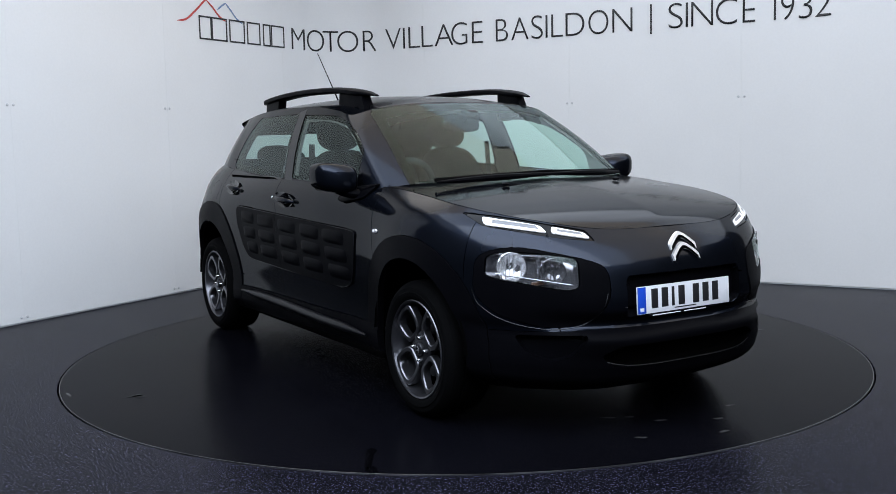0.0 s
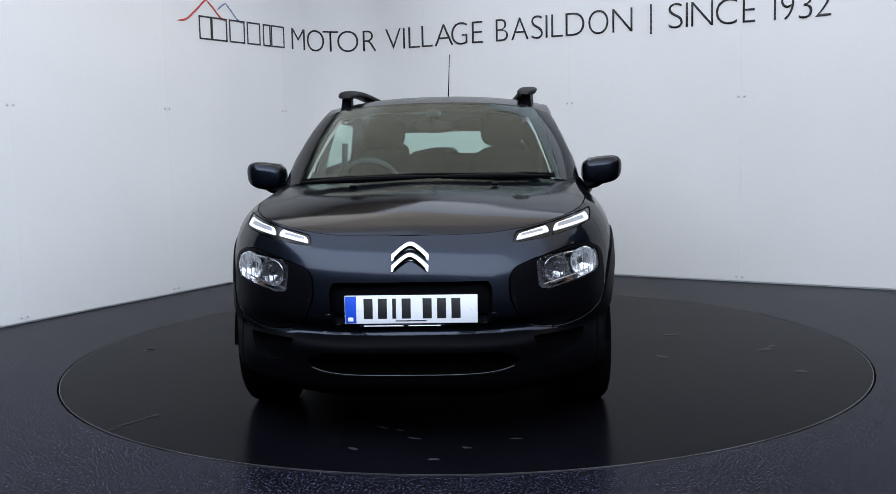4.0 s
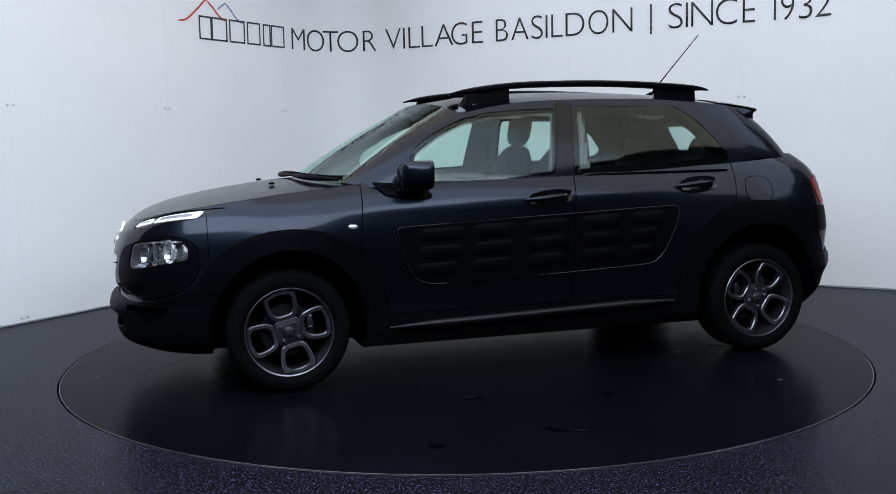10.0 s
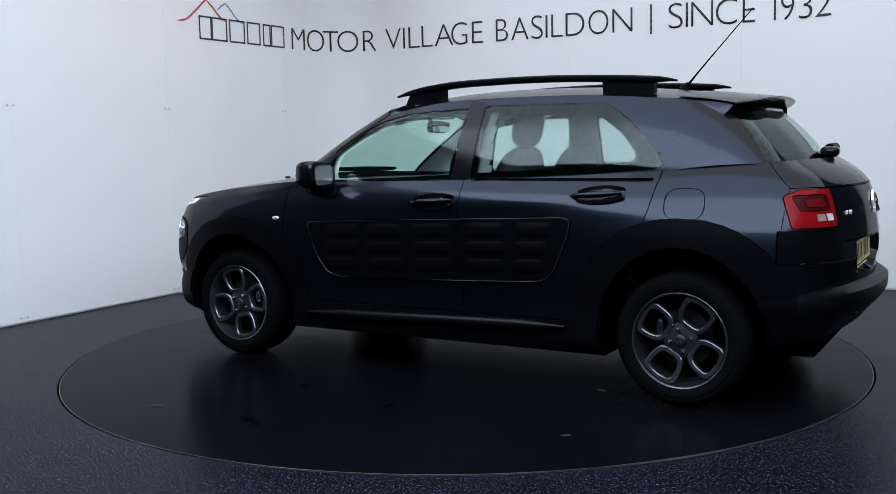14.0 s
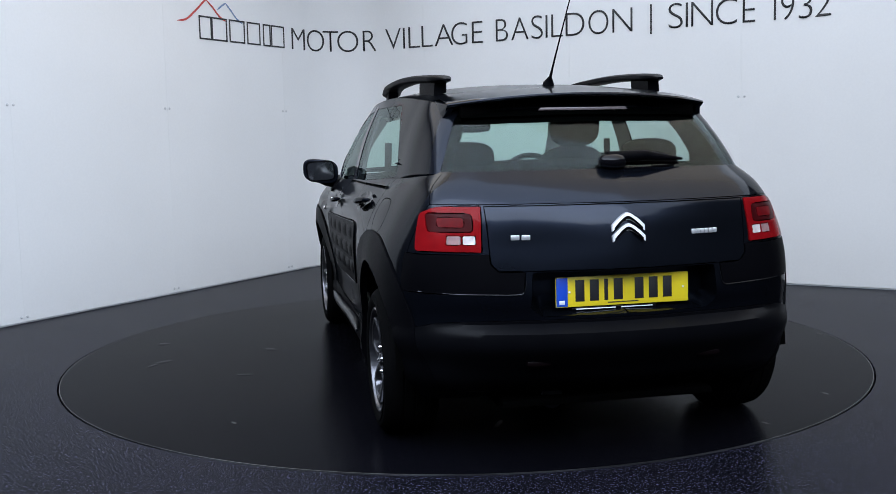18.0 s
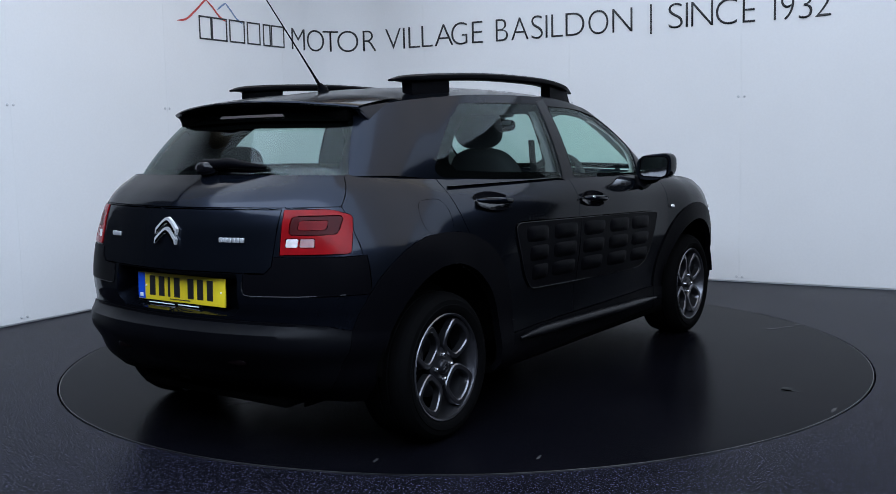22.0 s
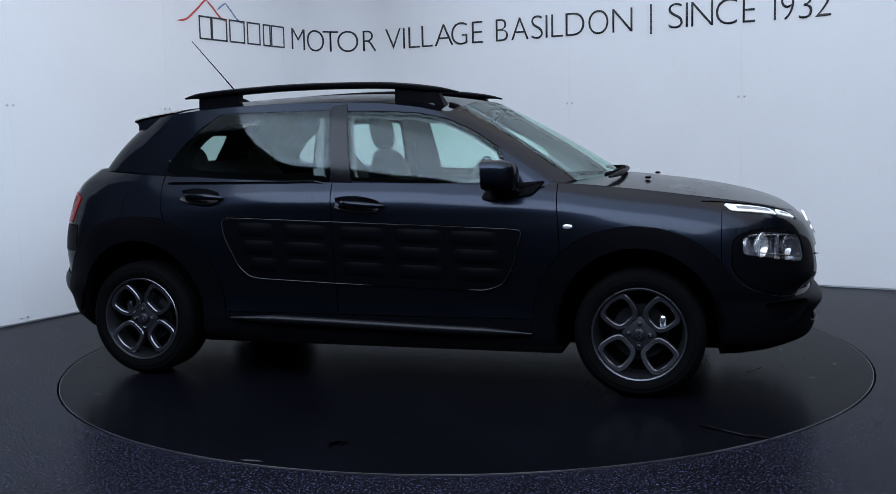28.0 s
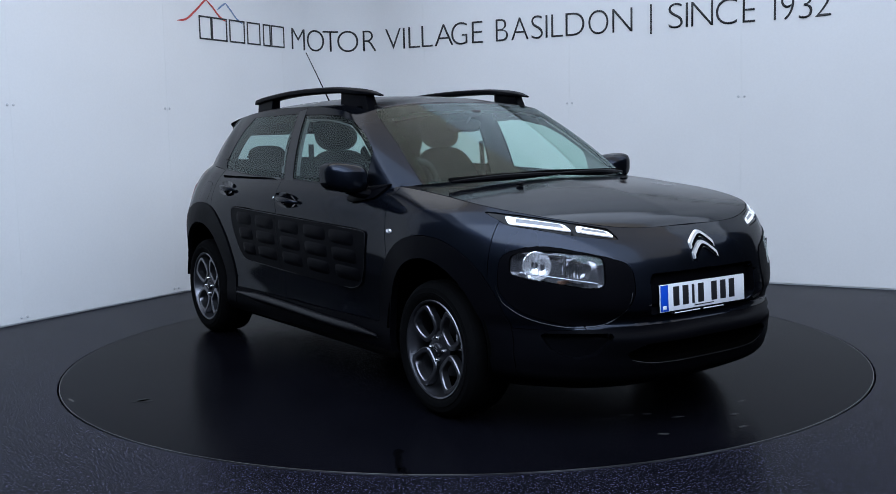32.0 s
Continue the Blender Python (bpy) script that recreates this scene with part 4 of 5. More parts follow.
def build_underside(car):
    for sx, cx in ((1, WHEEL_X - 0.01), (-1, -WHEEL_X + 0.005)):
        rows = []
        for i in range(29):
            a = radians(4 + 172 * i / 28)
            px, pz = cx + 0.392 * math.cos(a), 0.31 + 0.41 * math.sin(a)
            rows.append([(px, 0.42, pz), (px, 0.60, pz), (px, 0.79, pz), (px, 0.815, pz)])
        bm = grid_mesh(rows)
        ring = [(cx + 0.40, 0.42, 0.17), *[r[0] for r in rows], (cx - 0.40, 0.42, 0.17)]
        bm.faces.new([bm.verts.new(p) for p in ring])
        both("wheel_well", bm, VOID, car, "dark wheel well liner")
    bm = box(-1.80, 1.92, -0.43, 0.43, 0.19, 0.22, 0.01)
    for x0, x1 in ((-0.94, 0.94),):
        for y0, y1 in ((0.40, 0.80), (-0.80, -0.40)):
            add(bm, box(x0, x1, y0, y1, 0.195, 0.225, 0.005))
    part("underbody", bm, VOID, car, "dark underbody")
    bm = tube([(-1.0, 0.18, 0.19), (-1.5, 0.2, 0.20), (-1.75, 0.22, 0.21)], 0.045, 12)
    part("exhaust", bm, DISC, car)
    for y in (0.33, -0.33):
        part("rear_reflector", pebble(end_x(y, 0.395, False) - 0.002, y, 0.395, 0.012, 0.05, 0.014, 3, 16, 8), DARK_RED, car)


def build_lamps(car):
    sp = skin_parts
    bowl = sp["head"].copy()
    both("headlamp_bowl", panel(bowl, 0.002, -0.048, -0.05), LAMP_BOWL, car, "dark headlamp housing")
    for y, z, r, mat in ((0.690, 0.706, 0.058, SILVER), (0.572, 0.688, 0.052, LAMP_BOWL)):
        x = end_x(y, z) - 0.018
        bm = lathe([(r * 0.25, -0.035), (r * 0.6, -0.028), (r * 0.85, -0.014), (r, 0.0), (r * 1.04, -0.002)], 32, "z")
        bm = moved(bm, Matrix.Translation((x, y, z)) @ Vector((0.8, 0.35, 0)).to_track_quat("Z", "X").to_matrix().to_4x4())
        both("reflector", bm, mat, car, "silver lamp reflector" if mat is SILVER else "dark lamp reflector")
        for k in range(5):
            fin = box(-0.002, 0.004, -0.0016, 0.0016, -r * 0.8, r * 0.8, 0.0)
            fin = moved(fin, Matrix.Translation((x - 0.016, y + (k - 2) * r * 0.36, z)))
            both("reflector_rib", fin, mat, car)
        bulb = pebble(x - 0.012, y, z, 0.014, 0.012, 0.012, 2, 12, 8)
        both("bulb", bulb, LENS, car)
    for y0, y1, z0, z1 in ((0.60, 0.612, 0.632, 0.745),):
        x = end_x((y0 + y1) / 2, (z0 + z1) / 2) - 0.03
        bm = box(x - 0.02, x, y0, y1, z0, z1, 0.003)
        both("lamp_bezel", bm, LAMP_BOWL, car)
    strip = [(end_x(y, 0.636 + (y - 0.52) * 0.20) - 0.010, y, 0.636 + (y - 0.52) * 0.20) for y in np.linspace(0.52, 0.735, 14)]
    both("lamp_strip", tube(strip, 0.003, 6), LAMP_BOWL, car, "bright lower lamp strip")
    brow = [(end_x(y, 0.742 + (y - 0.52) * 0.07) - 0.016, y, 0.742 + (y - 0.52) * 0.07) for y in np.linspace(0.52, 0.72, 14)]
    both("lamp_brow", tube(brow, 0.005, 6, 0.7), SILVER, car, "silver upper lamp bezel")
    x = end_x(0.61, 0.645) - 0.030
    both("indicator", box(x - 0.02, x, 0.565, 0.64, 0.634, 0.648, 0.004), material("amber_indicator", (0.11, 0.06, 0.04), 0.3, stain=0.1), car, "dull amber indicator strip")
    lens = panel(sp["head"], 0.003, 0.004, 0.001)
    for o in both("headlamp_lens", lens, LENS, car, "clear headlamp lens"):
        o.visible_shadow = False
    # highlight on the pod's lower edge, laid on as a thin bright tube
    edge = spline(range(7), np.array([(0.40, 0.60), (0.425, 0.525), (0.472, 0.474), (0.60, 0.462), (0.715, 0.492), (0.775, 0.548), (0.792, 0.62)]))(np.linspace(0, 6, 31))
    line = [(end_x(y, z) + 0.004, y, z) for y, z in edge]
    both("pod_edge_highlight", tube(line, 0.0013, 6), POD_EDGE, car, "highlight drawn along the pod edge")
    lip = [(end_x(0.40 * (i / 15 - 1), 0.30) + 0.006, 0.40 * (i / 15 - 1), 0.300 + 0.026 * abs(i / 15 - 1) ** 6) for i in range(31)]
    part("intake_edge", tube(lip, 0.0016, 6), POD_EDGE, car, "thin bright intake edge")
    base = sp["drl"].copy()
    both("daytime_lamp_housing", panel(base, 0.002, 0.012, -0.004), GLOSS, car, "gloss black lamp housing")
    for lo, hi in ((0.412, 0.548), (0.562, 0.724)):
        cut = sp["drl"].copy()
        for f in cut.faces:
            f.material_index = 0
        rim = lambda y: (0.837 + (y - 0.418) * 0.215, 0.804 + (y - 0.405) * 0.18)
        poly = [(lo, rim(lo)[1] + 0.004), (hi, rim(hi)[1] + 0.005), (hi - 0.012, rim(hi)[0] - 0.006), (lo + 0.012, rim(lo)[0] - 0.004)]
        carve(cut, 5, [("front", rounded(poly, 0.01))])
        seg = taken(cut, 5)
        cut.free()
        for f in seg.faces:
            f.material_index = 0
        low = [(lo + 0.020, rim(lo + 0.020)[1] + 0.014), (hi - 0.022, rim(hi - 0.022)[1] + 0.015), (hi - 0.030, rim(hi - 0.03)[0] - 0.010), (lo + 0.026, rim(lo + 0.026)[0] - 0.008)]
        carve(seg, 6, [("front", low)])
        carve(seg, 5, [("front", [(0, 0), (2, 0), (2, 2), (0, 2)])])
        both("daytime_lamp", panel(taken(seg, 5), 0.0, 0.006, 0.002), DRL, car, "bright white daytime running lamp")
        both("daytime_lamp_filler", panel(taken(seg, 6), 0.0, 0.0, 0.001), LAMP_GREY, car)
        seg.free()
    # rear lamps, in their coloured zones
    tail = sp["tail"]
    for f in tail.faces:
        f.material_index = 0
    carve(tail, 5, [("front", rounded([(0.545, 0.829), (0.545, 0.861), (0.588, 0.861), (0.589, 0.829)], 0.006))])
    carve(tail, 8, [("front", rounded([(0.595, 0.829), (0.594, 0.861), (0.640, 0.861), (0.644, 0.829)], 0.006))])
    carve(tail, 9, [("front", rounded([(0.580, 0.890), (0.580, 0.926), (0.668, 0.926), (0.668, 0.890)], 0.012))])
    carve(tail, 6, [("front", rounded([(0.552, 0.874), (0.552, 0.940), (0.70, 0.940), (0.70, 0.874)], 0.016))])
    carve(tail, 7, [("side", [(-3, 0), (3, 0), (3, 2), (-3, 2)])])
    both("rear_lamp", panel(taken(tail, 7), 0.003, 0.02, 0.004), RED_LENS, car, "glossy red rear lamp lens")
    both("reversing_lamp", panel(taken(tail, 5), 0.001, 0.01, 0.0025), material("pale_lamp_lens", (0.62, 0.57, 0.56), 0.15, coat=0.7, stain=0.25, stain_scale=30), car, "pale clear reversing lamp")
    both("fog_lamp", panel(taken(tail, 8), 0.001, 0.01, 0.0025), material("pink_grey_lens", (0.30, 0.18, 0.18), 0.25, coat=0.1, stain=0.25, stain_scale=30), car, "pinkish clear lamp cell")
    both("brake_lamp_core", panel(taken(tail, 9), 0.001, 0.008, 0.0035), material("mid_red_lens", (0.10, 0.002, 0.004), 0.35, spec=0.1, coat=0.05, stain=0.2, stain_scale=30), car, "red brake lamp core")
    both("brake_lamp", panel(taken(tail, 6), 0.001, 0.01, 0.0025), material("deep_red_lens", (0.035, 0.001, 0.002), 0.35, coat=0.0, spec=0.1, stain=0.2, stain_scale=30), car, "deep red brake lamp")
    # highlight on the corner panel's lower edge, laid on as a tube
    rim_line = spline(range(6), np.array([(0.378, 0.700), (0.383, 0.668), (0.405, 0.651), (0.52, 0.652), (0.64, 0.654), (0.745, 0.657)]))(np.linspace(0, 5, 26))
    both("corner_edge_highlight", tube([(end_x(y, z, False) - 0.0035, y, z) for y, z in rim_line], 0.0014, 6), POD_EDGE, car, "highlight drawn along the panel edge")
    bm = prism([(-0.19, 0), (0.19, 0), (0.18, 0.012), (-0.18, 0.012)], 0.012, 0.002)
    bm = moved(bm, Matrix.Translation((-1.505, 0, 1.318)) @ Matrix.Rotation(radians(90), 4, "Z"))
    part("high_brake_lamp", bm, material("smoked_lens", (0.16, 0.13, 0.13), 0.2, coat=0.6, stain=0.1), car, "narrow high-level brake lamp")


def chevron(bm_x, z, half, rise, thick, depth, sign, lean=0.0):
    """One bent bar with a soft peak and flared arms, in a plane across the car."""
    ts = np.linspace(-1, 1, 29)
    arc = rise * (1 - (np.sqrt(ts ** 2 + 0.012) - 0.11) / 0.896) - rise * 0.16 * np.sin(math.pi * np.clip(np.abs(ts), 0, 1)) * -0.55
    up = [(half * t, z + a) for t, a in zip(ts, arc)]
    down = [(half * t * 0.985, z + a - thick * (0.92 + 0.14 * (1 - abs(t)))) for t, a in zip(ts, arc)]
    bm = prism(up + down[::-1], depth, 0.0)
    for v in bm.verts:
        if v.co.y > depth * 0.5:
            v.co.x *= 0.985
            v.co.z += (z + rise * 0.4 - v.co.z) * 0.03
    for v in bm.verts:
        v.co.y += lean * (z - v.co.z)
    return moved(bm, Matrix.Translation((bm_x, 0, 0)) @ Matrix.Rotation(radians(-90 * sign), 4, "Z"))


def build_badges(car):
    for z0, half, sign, rise, thick, drop, lean in ((0.768, 0.0735, 1, 0.048, 0.026, 0.041, 0.45), (0.889, 0.0635, -1, 0.045, 0.024, 0.038, 0.2)):
        emblem = new("emblem")
        emblem.parent = car
        for dz in (0.0, -drop):
            x = end_x(0.0, z0 + dz, sign > 0) - sign * 0.003
            part("chevron", chevron(x, z0 + dz, half, rise, thick, 0.012, sign, lean), BADGE, emblem, "chrome chevron", sharp=30)
            # dark reflection in the chrome, drawn as a black bar of its own
            part("chevron_dark_reflection", chevron(x + sign * (0.0115 + lean * thick * 0.36), z0 + dz - thick * 0.36, half * 0.86, rise * 0.92, thick * 0.42, 0.0028, sign, lean), VOID, emblem)
    # model lettering, as plain bright bars
    for y0, y1, z in ((-0.262, -0.375, 0.853), (0.425, 0.350, 0.853)):
        n = 6 if y0 < 0 else 2
        for i in range(n):
            a = y0 + (y1 - y0) * (i + 0.06) / n
            b = y0 + (y1 - y0) * (i + 0.9) / n
            x = end_x((a + b) / 2, z, False)
            part("lettering_bar", box(x - 0.006, x + 0.004, min(a, b), max(a, b), z - 0.009, z + 0.009, 0.002), BADGE, car)


def build_plate(car, front):
    """A number plate; its characters are plain bars."""
    sgn = 1 if front else -1
    plate = new("number_plate")
    plate.parent = car
    x, z, tilt = (2.086, 0.556, 3.0) if front else (-1.928, 0.646, 2.0)
    plate.matrix_basis = pose(x, 0.0, z) @ Matrix.Rotation(math.pi / 2 * (1 if front else -1), 4, "Z") @ Matrix.Rotation(radians(-tilt), 4, "X")
    # in its own space the plate faces -y, x to the viewer's right
    part("plate", box(-0.26, 0.26, -0.004, 0.004, -0.0555, 0.0555, 0.003), PLATE_WHITE if front else PLATE_YELLOW, plate, "white reflective plate" if front else "yellow reflective plate")
    part("band", box(-0.258, -0.214, -0.0046, -0.002, -0.053, 0.053, 0.001), PLATE_BLUE, plate, "blue band")
    part("band_mark", box(-0.247, -0.226, -0.005, -0.004, -0.045, -0.030, 0.0005), PLATE_WHITE, plate)
    cx = -0.185
    for i, wid in enumerate((0.043, 0.043, 0.018, 0.043, 0.0, 0.043, 0.043, 0.043)):
        if not wid:
            cx += 0.026
            continue
        part("character_bar", box(cx, cx + wid * 0.82, -0.0052, -0.003, -0.036, 0.043, 0.001), INK, plate)
        cx += wid + 0.013 + (0.006 if i == 2 else 0)
    part("maker_line", box(-0.06, 0.06, -0.0052, -0.003, -0.0465, -0.0425, 0.0005), INK, plate)
    part("holder", box(-0.20, 0.13, -0.0075, 0.002, -0.068, -0.058, 0.002), GLOSS, plate)
    for x0, x1 in ((-0.185, -0.03), (-0.01, 0.115)):
        part("holder_line", box(x0, x1, -0.0085, -0.006, -0.0655, -0.0615, 0.0008), PLATE_WHITE, plate)
    for x0 in (-0.208, 0.238):
        part("fixing", moved(lathe([(0.0001, -0.0062), (0.004, -0.0058), (0.0045, -0.003)], 10), Matrix.Translation((x0, 0, 0))), PLATE_WHITE, plate)


def build_sides(car):
    both("side_panel_front", panel(skin_parts["bump_f"].copy(), 0.002, 0.014, 0.007), PLASTIC, car, "matt black rubbery door panel")
    both("side_panel_rear", panel(skin_parts["bump_r"].copy(), 0.002, 0.014, 0.007), PLASTIC, car, "matt black rubbery door panel")
    border = rounded(PANEL_POLY, 0.03, 3)
    line = [(x, side_y(x, z) + 0.0075, z) for x, z in inset(border, 0.003)]
    # line slightly paler than the panel, all round its border
    both("panel_edge", tube(line + line[:1], 0.0016, 6), PANEL_EDGE, car, "thin pale panel edge")
    for cx in (0.545, 0.255, -0.035, -0.335, -0.605):
        for row in range(3):
            half = 0.128 if cx > -0.5 else 0.108 - 0.012 * row
            x0 = cx + (0.02 - 0.012 * row if cx > 0.5 else 0) * -1 + (0.018 * row if cx < -0.5 else 0)
            cz = 0.742 - 0.088 * row - (x0 - 0.545) * 0.033
            rows = []
            for i in range(13):
                a = -1 + 2 * i / 12
                line = []
                for j in range(9):
                    b = -1 + 2 * j / 8
                    px, pz = x0 + half * a, cz + 0.040 * b - half * a * 0.033
                    lift = max(0, (1 - abs(a) ** 3.5)) * max(0, (1 - abs(b) ** 2.4))
                    line.append((px, side_y(px, pz) + 0.004 + 0.013 * lift, pz))
                rows.append(line)
            bm = grid_mesh(rows)
            bmesh.ops.recalc_face_normals(bm, faces=bm.faces)
            if sum(f.normal.y for f in bm.faces) < 0:
                bmesh.ops.reverse_faces(bm, faces=bm.faces)
            both("side_cushion", bm, PLASTIC, car)
    for x0, x1, z0, z1, lock in ((0.088, -0.150, 0.898, 0.915, True), (-0.785, -1.020, 0.940, 0.955, False)):
        zc = (z0 + z1) / 2
        rows = []
        for i in range(13):
            t = i / 12
            px = (x0 - 0.03) + (x1 - x0 + 0.012) * t
            pz = z0 + (z1 - z0) * t
            h = 0.040 * math.sin(math.pi * (0.12 + 0.78 * t)) ** 0.5
            rows.append([(px, side_y(px, pz + h * b) + 0.0015 - 0.016 * (1 - b * b) + 0.014, pz + h * b) for b in np.linspace(-1, 1, 7)])
        bm = grid_mesh(rows)
        bmesh.ops.recalc_face_normals(bm, faces=bm.faces)
        if sum(f.normal.y for f in bm.faces) < 0:
            bmesh.ops.reverse_faces(bm, faces=bm.faces)
        both("handle_recess", bm, GLOSS, car, "dark hollow behind the handle")
        pts, rad = [], []
        for i in range(15):
            t = i / 14
            px, pz = x0 + (x1 - x0) * t, z0 + (z1 - z0) * t
            pts.append((px, side_y(px, pz) + 0.010 + 0.026 * math.sin(math.pi * t) ** 0.6, pz))
            rad.append(0.006 + 0.010 * math.sin(math.pi * t) ** 0.5)
        both("door_handle", tube(pts, rad, 10, 1.0), PAINT, car, "black painted door handle")
        if lock:
            bm = lathe([(0.0001, 0.003), (0.006, 0.002), (0.0075, -0.002)], 14)
            both("door_lock", moved(bm, Matrix.Translation((x1 + 0.03, side_y(x1, z1) + 0.047, z1 + 0.003))), CHROME, car)
    y = side_y(0.976, 0.80)
    both("side_repeater", pebble(0.976, y + 0.002, 0.800, 0.024, 0.009, 0.012, 2.2, 20, 10), SILVER, car, "clear oval side repeater")
    # lower door highlight moulding
    pts = [(0.80 - 1.56 * i / 20, side_y(0.80 - 1.56 * i / 20, 0.30) + 0.022, 0.285 + 0.042 * i / 20) for i in range(21)]
    both("sill_moulding", tube(pts, [0.006 + 0.016 * min(1, i / 3, (20 - i) / 3) for i in range(21)], 12, 1.1), SILL, car, "rounded black sill moulding")


def build_mirrors(car):
    for sg in (1, -1):
        m = new("door_mirror")
        m.parent = car
        bm = pebble(0.655, 0.885, 1.038, 0.098, 0.104, 0.072, 3.4, 32, 18)
        for v in bm.verts:
            t = (v.co.y - 0.885) / 0.1
            v.co.z += (0.026 * max(0, t) - 0.006 if v.co.z < 1.038 else 0.010 * t)
            v.co.x -= 0.03 * max(0, t) ** 2
            if v.co.x < 0.600:
                v.co.x = 0.600
            v.co.z = max(v.co.z, 0.968 + 0.02 * max(0, t))
        g = prism(rounded([(-0.078, -0.048), (0.072, -0.055), (0.084, 0.05), (-0.07, 0.056)], 0.03), 0.003)
        g = moved(g, Matrix.Translation((0.5985, 0.885, 1.040)) @ Matrix.Rotation(radians(90), 4, "Z"))
        frm = loop_frame([(x * 1.12, z * 1.14) for x, z in rounded([(-0.078, -0.048), (0.072, -0.055), (0.084, 0.05), (-0.07, 0.056)], 0.03)],
                         rounded([(-0.078, -0.048), (0.072, -0.055), (0.084, 0.05), (-0.07, 0.056)], 0.03), 0.0, 0.02, 0.003)
        frm = moved(frm, Matrix.Translation((0.596, 0.885, 1.040)) @ Matrix.Rotation(radians(90), 4, "Z"))
        arm = tube([(0.72, 0.765, 0.955), (0.715, 0.80, 0.960), (0.69, 0.845, 0.970), (0.67, 0.88, 0.985)], [0.038, 0.034, 0.034, 0.030], 12, 0.7)
        foot = prism(rounded([(0.86, 1.01), (0.60, 0.99), (0.56, 0.93), (0.62, 0.915), (0.80, 0.945)], 0.02), 0.03, 0.006)
        foot = moved(foot, Matrix.Translation((0, 0.766, 0)))
        for v in foot.verts:
            v.co.y += side_y(v.co.x, min(v.co.z, 0.99)) - 0.775 - 0.006
        for nm, b, mat, lab in (("housing", bm, PAINT, "gloss black mirror housing"), ("mirror_frame", frm, PLASTIC, ""), ("mirror_glass", g, CHROME, "mirror glass"), ("arm", arm, PLASTIC, ""), ("foot", foot, PLASTIC, "")):
            if sg < 0:
                r = flipped(b)
                b.free()
                b = r
            part(nm, b, mat, m, lab)


def build_roof(car):
    top_z = spline([-1.175, -1.12, -1.0, -0.83, -0.53, -0.24, 0.06, 0.21, 0.30, 0.372], [1.468, 1.482, 1.495, 1.505, 1.516, 1.516, 1.505, 1.488, 1.472, 1.452])
    mid_y = spline([-1.175, -0.8, -0.3, 0.1, 0.372], [0.485, 0.515, 0.528, 0.520, 0.490])
    rows = []
    n = 41
    for i in range(n):
        x = -1.175 + 1.547 * i / (n - 1)
        e = min(1, i / 3.0, (n - 1 - i) / 4.0)
        e = max(0.12, e) ** 0.6
        w, h = 0.052 * e, 0.035 * e
        z, y = float(top_z(x)[0]), float(mid_y(x)[0])
        ring = []
        for k in range(17):
            a = 2 * math.pi * k / 16
            c, s = math.cos(a), math.sin(a)
            ring.append((x, y + w * math.copysign(abs(c) ** 0.7, c), z - h / 2 + h / 2 * math.copysign(abs(s) ** 0.7, s)))
        rows.append(ring)
    bm = grid_mesh(rows)
    bmesh.ops.remove_doubles(bm, verts=bm.verts, dist=1e-6)
    bmesh.ops.holes_fill(bm, edges=[e for e in bm.edges if e.is_boundary], sides=0)
    bmesh.ops.recalc_face_normals(bm, faces=bm.faces)
    for sg in (1, -1):
        rail = new("roof_bar")
        rail.parent = car
        b = bm.copy() if sg > 0 else flipped(bm)
        part("bar", b, PLASTIC, rail, "satin black roof bar")
        for x0, x1, lean in ((0.27, 0.055, 0.05), (-0.825, -1.075, -0.01)):
            rws = []
            for i in range(9):
                t = i / 8
                xa = x0 + (x1 - x0) * t
                zt = float(top_z(xa)[0]) - 0.018
                y = float(mid_y(xa)[0])
                xb = xa + lean * (1 - t)
                zr = 1.36 if lean > 0 and t < 0.2 else 1.395
                rws.append([(xa, sg * (y + 0.026), zt), (xb, sg * (y + 0.032), zr), (xb, sg * (y - 0.024), zr + 0.02), (xa, sg * (y - 0.026), zt), (xa, sg * (y + 0.026), zt)])
            fm = grid_mesh(rws)
            bmesh.ops.remove_doubles(fm, verts=fm.verts, dist=1e-6)
            bmesh.ops.holes_fill(fm, edges=[e for e in fm.edges if e.is_boundary], sides=0)
            bmesh.ops.recalc_face_normals(fm, faces=fm.faces)
            part("bar_foot", fm, PLASTIC, rail)
        tongue = pebble(0.395, sg * 0.492, 1.375, 0.075, 0.028, 0.018, 2.4, 16, 8)
        for v in tongue.verts:
            v.co.z -= (v.co.x - 0.36) * 0.45
        part("bar_tongue", tongue, PLASTIC, rail)
    bm.free()
    # spoiler
    rows = []
    for i in range(25):
        y = -0.55 + 1.10 * i / 24
        q = abs(y) / 0.55
        tip = -1.568 + 0.11 * q ** 3
        root = -1.20
        zt = float(ROOF_MID(root)[0])
        edge = 1.386 - 0.036 * q ** 2
        zr = zt - (zt - 1.385) * q ** 2.6 + 0.003
        row = []
        for t in np.linspace(0, 1, 9):
            row.append((root + (tip - root) * t, y, zr + (edge - zr) * t ** 1.35))
        row.append((tip - 0.005, y, edge - 0.006))
        row.append((tip + 0.004, y, edge - 0.013))
        for t in np.linspace(0.05, 1, 4):
            row.append((tip + 0.004 + (-1.40 - tip) * t, y, edge - 0.013 - 0.03 * t))
        rows.append(row)
    bm = grid_mesh(rows)
    bmesh.ops.recalc_face_normals(bm, faces=bm.faces)
    if sum(f.normal.z for f in bm.faces) < 0:
        bmesh.ops.reverse_faces(bm, faces=bm.faces)
    part("roof_spoiler", bm, PAINT, car, "black painted roof spoiler")
    fin = prism([(-1.235, 1.372), (-1.43, 1.350), (-1.455, 1.338), (-1.375, 1.250), (-1.285, 1.292)], 0.022, 0.004)
    for v in fin.verts:
        v.co.y += 0.556 - (v.co.z - 1.30) * 0.30 + (v.co.x + 1.3) * 0.18
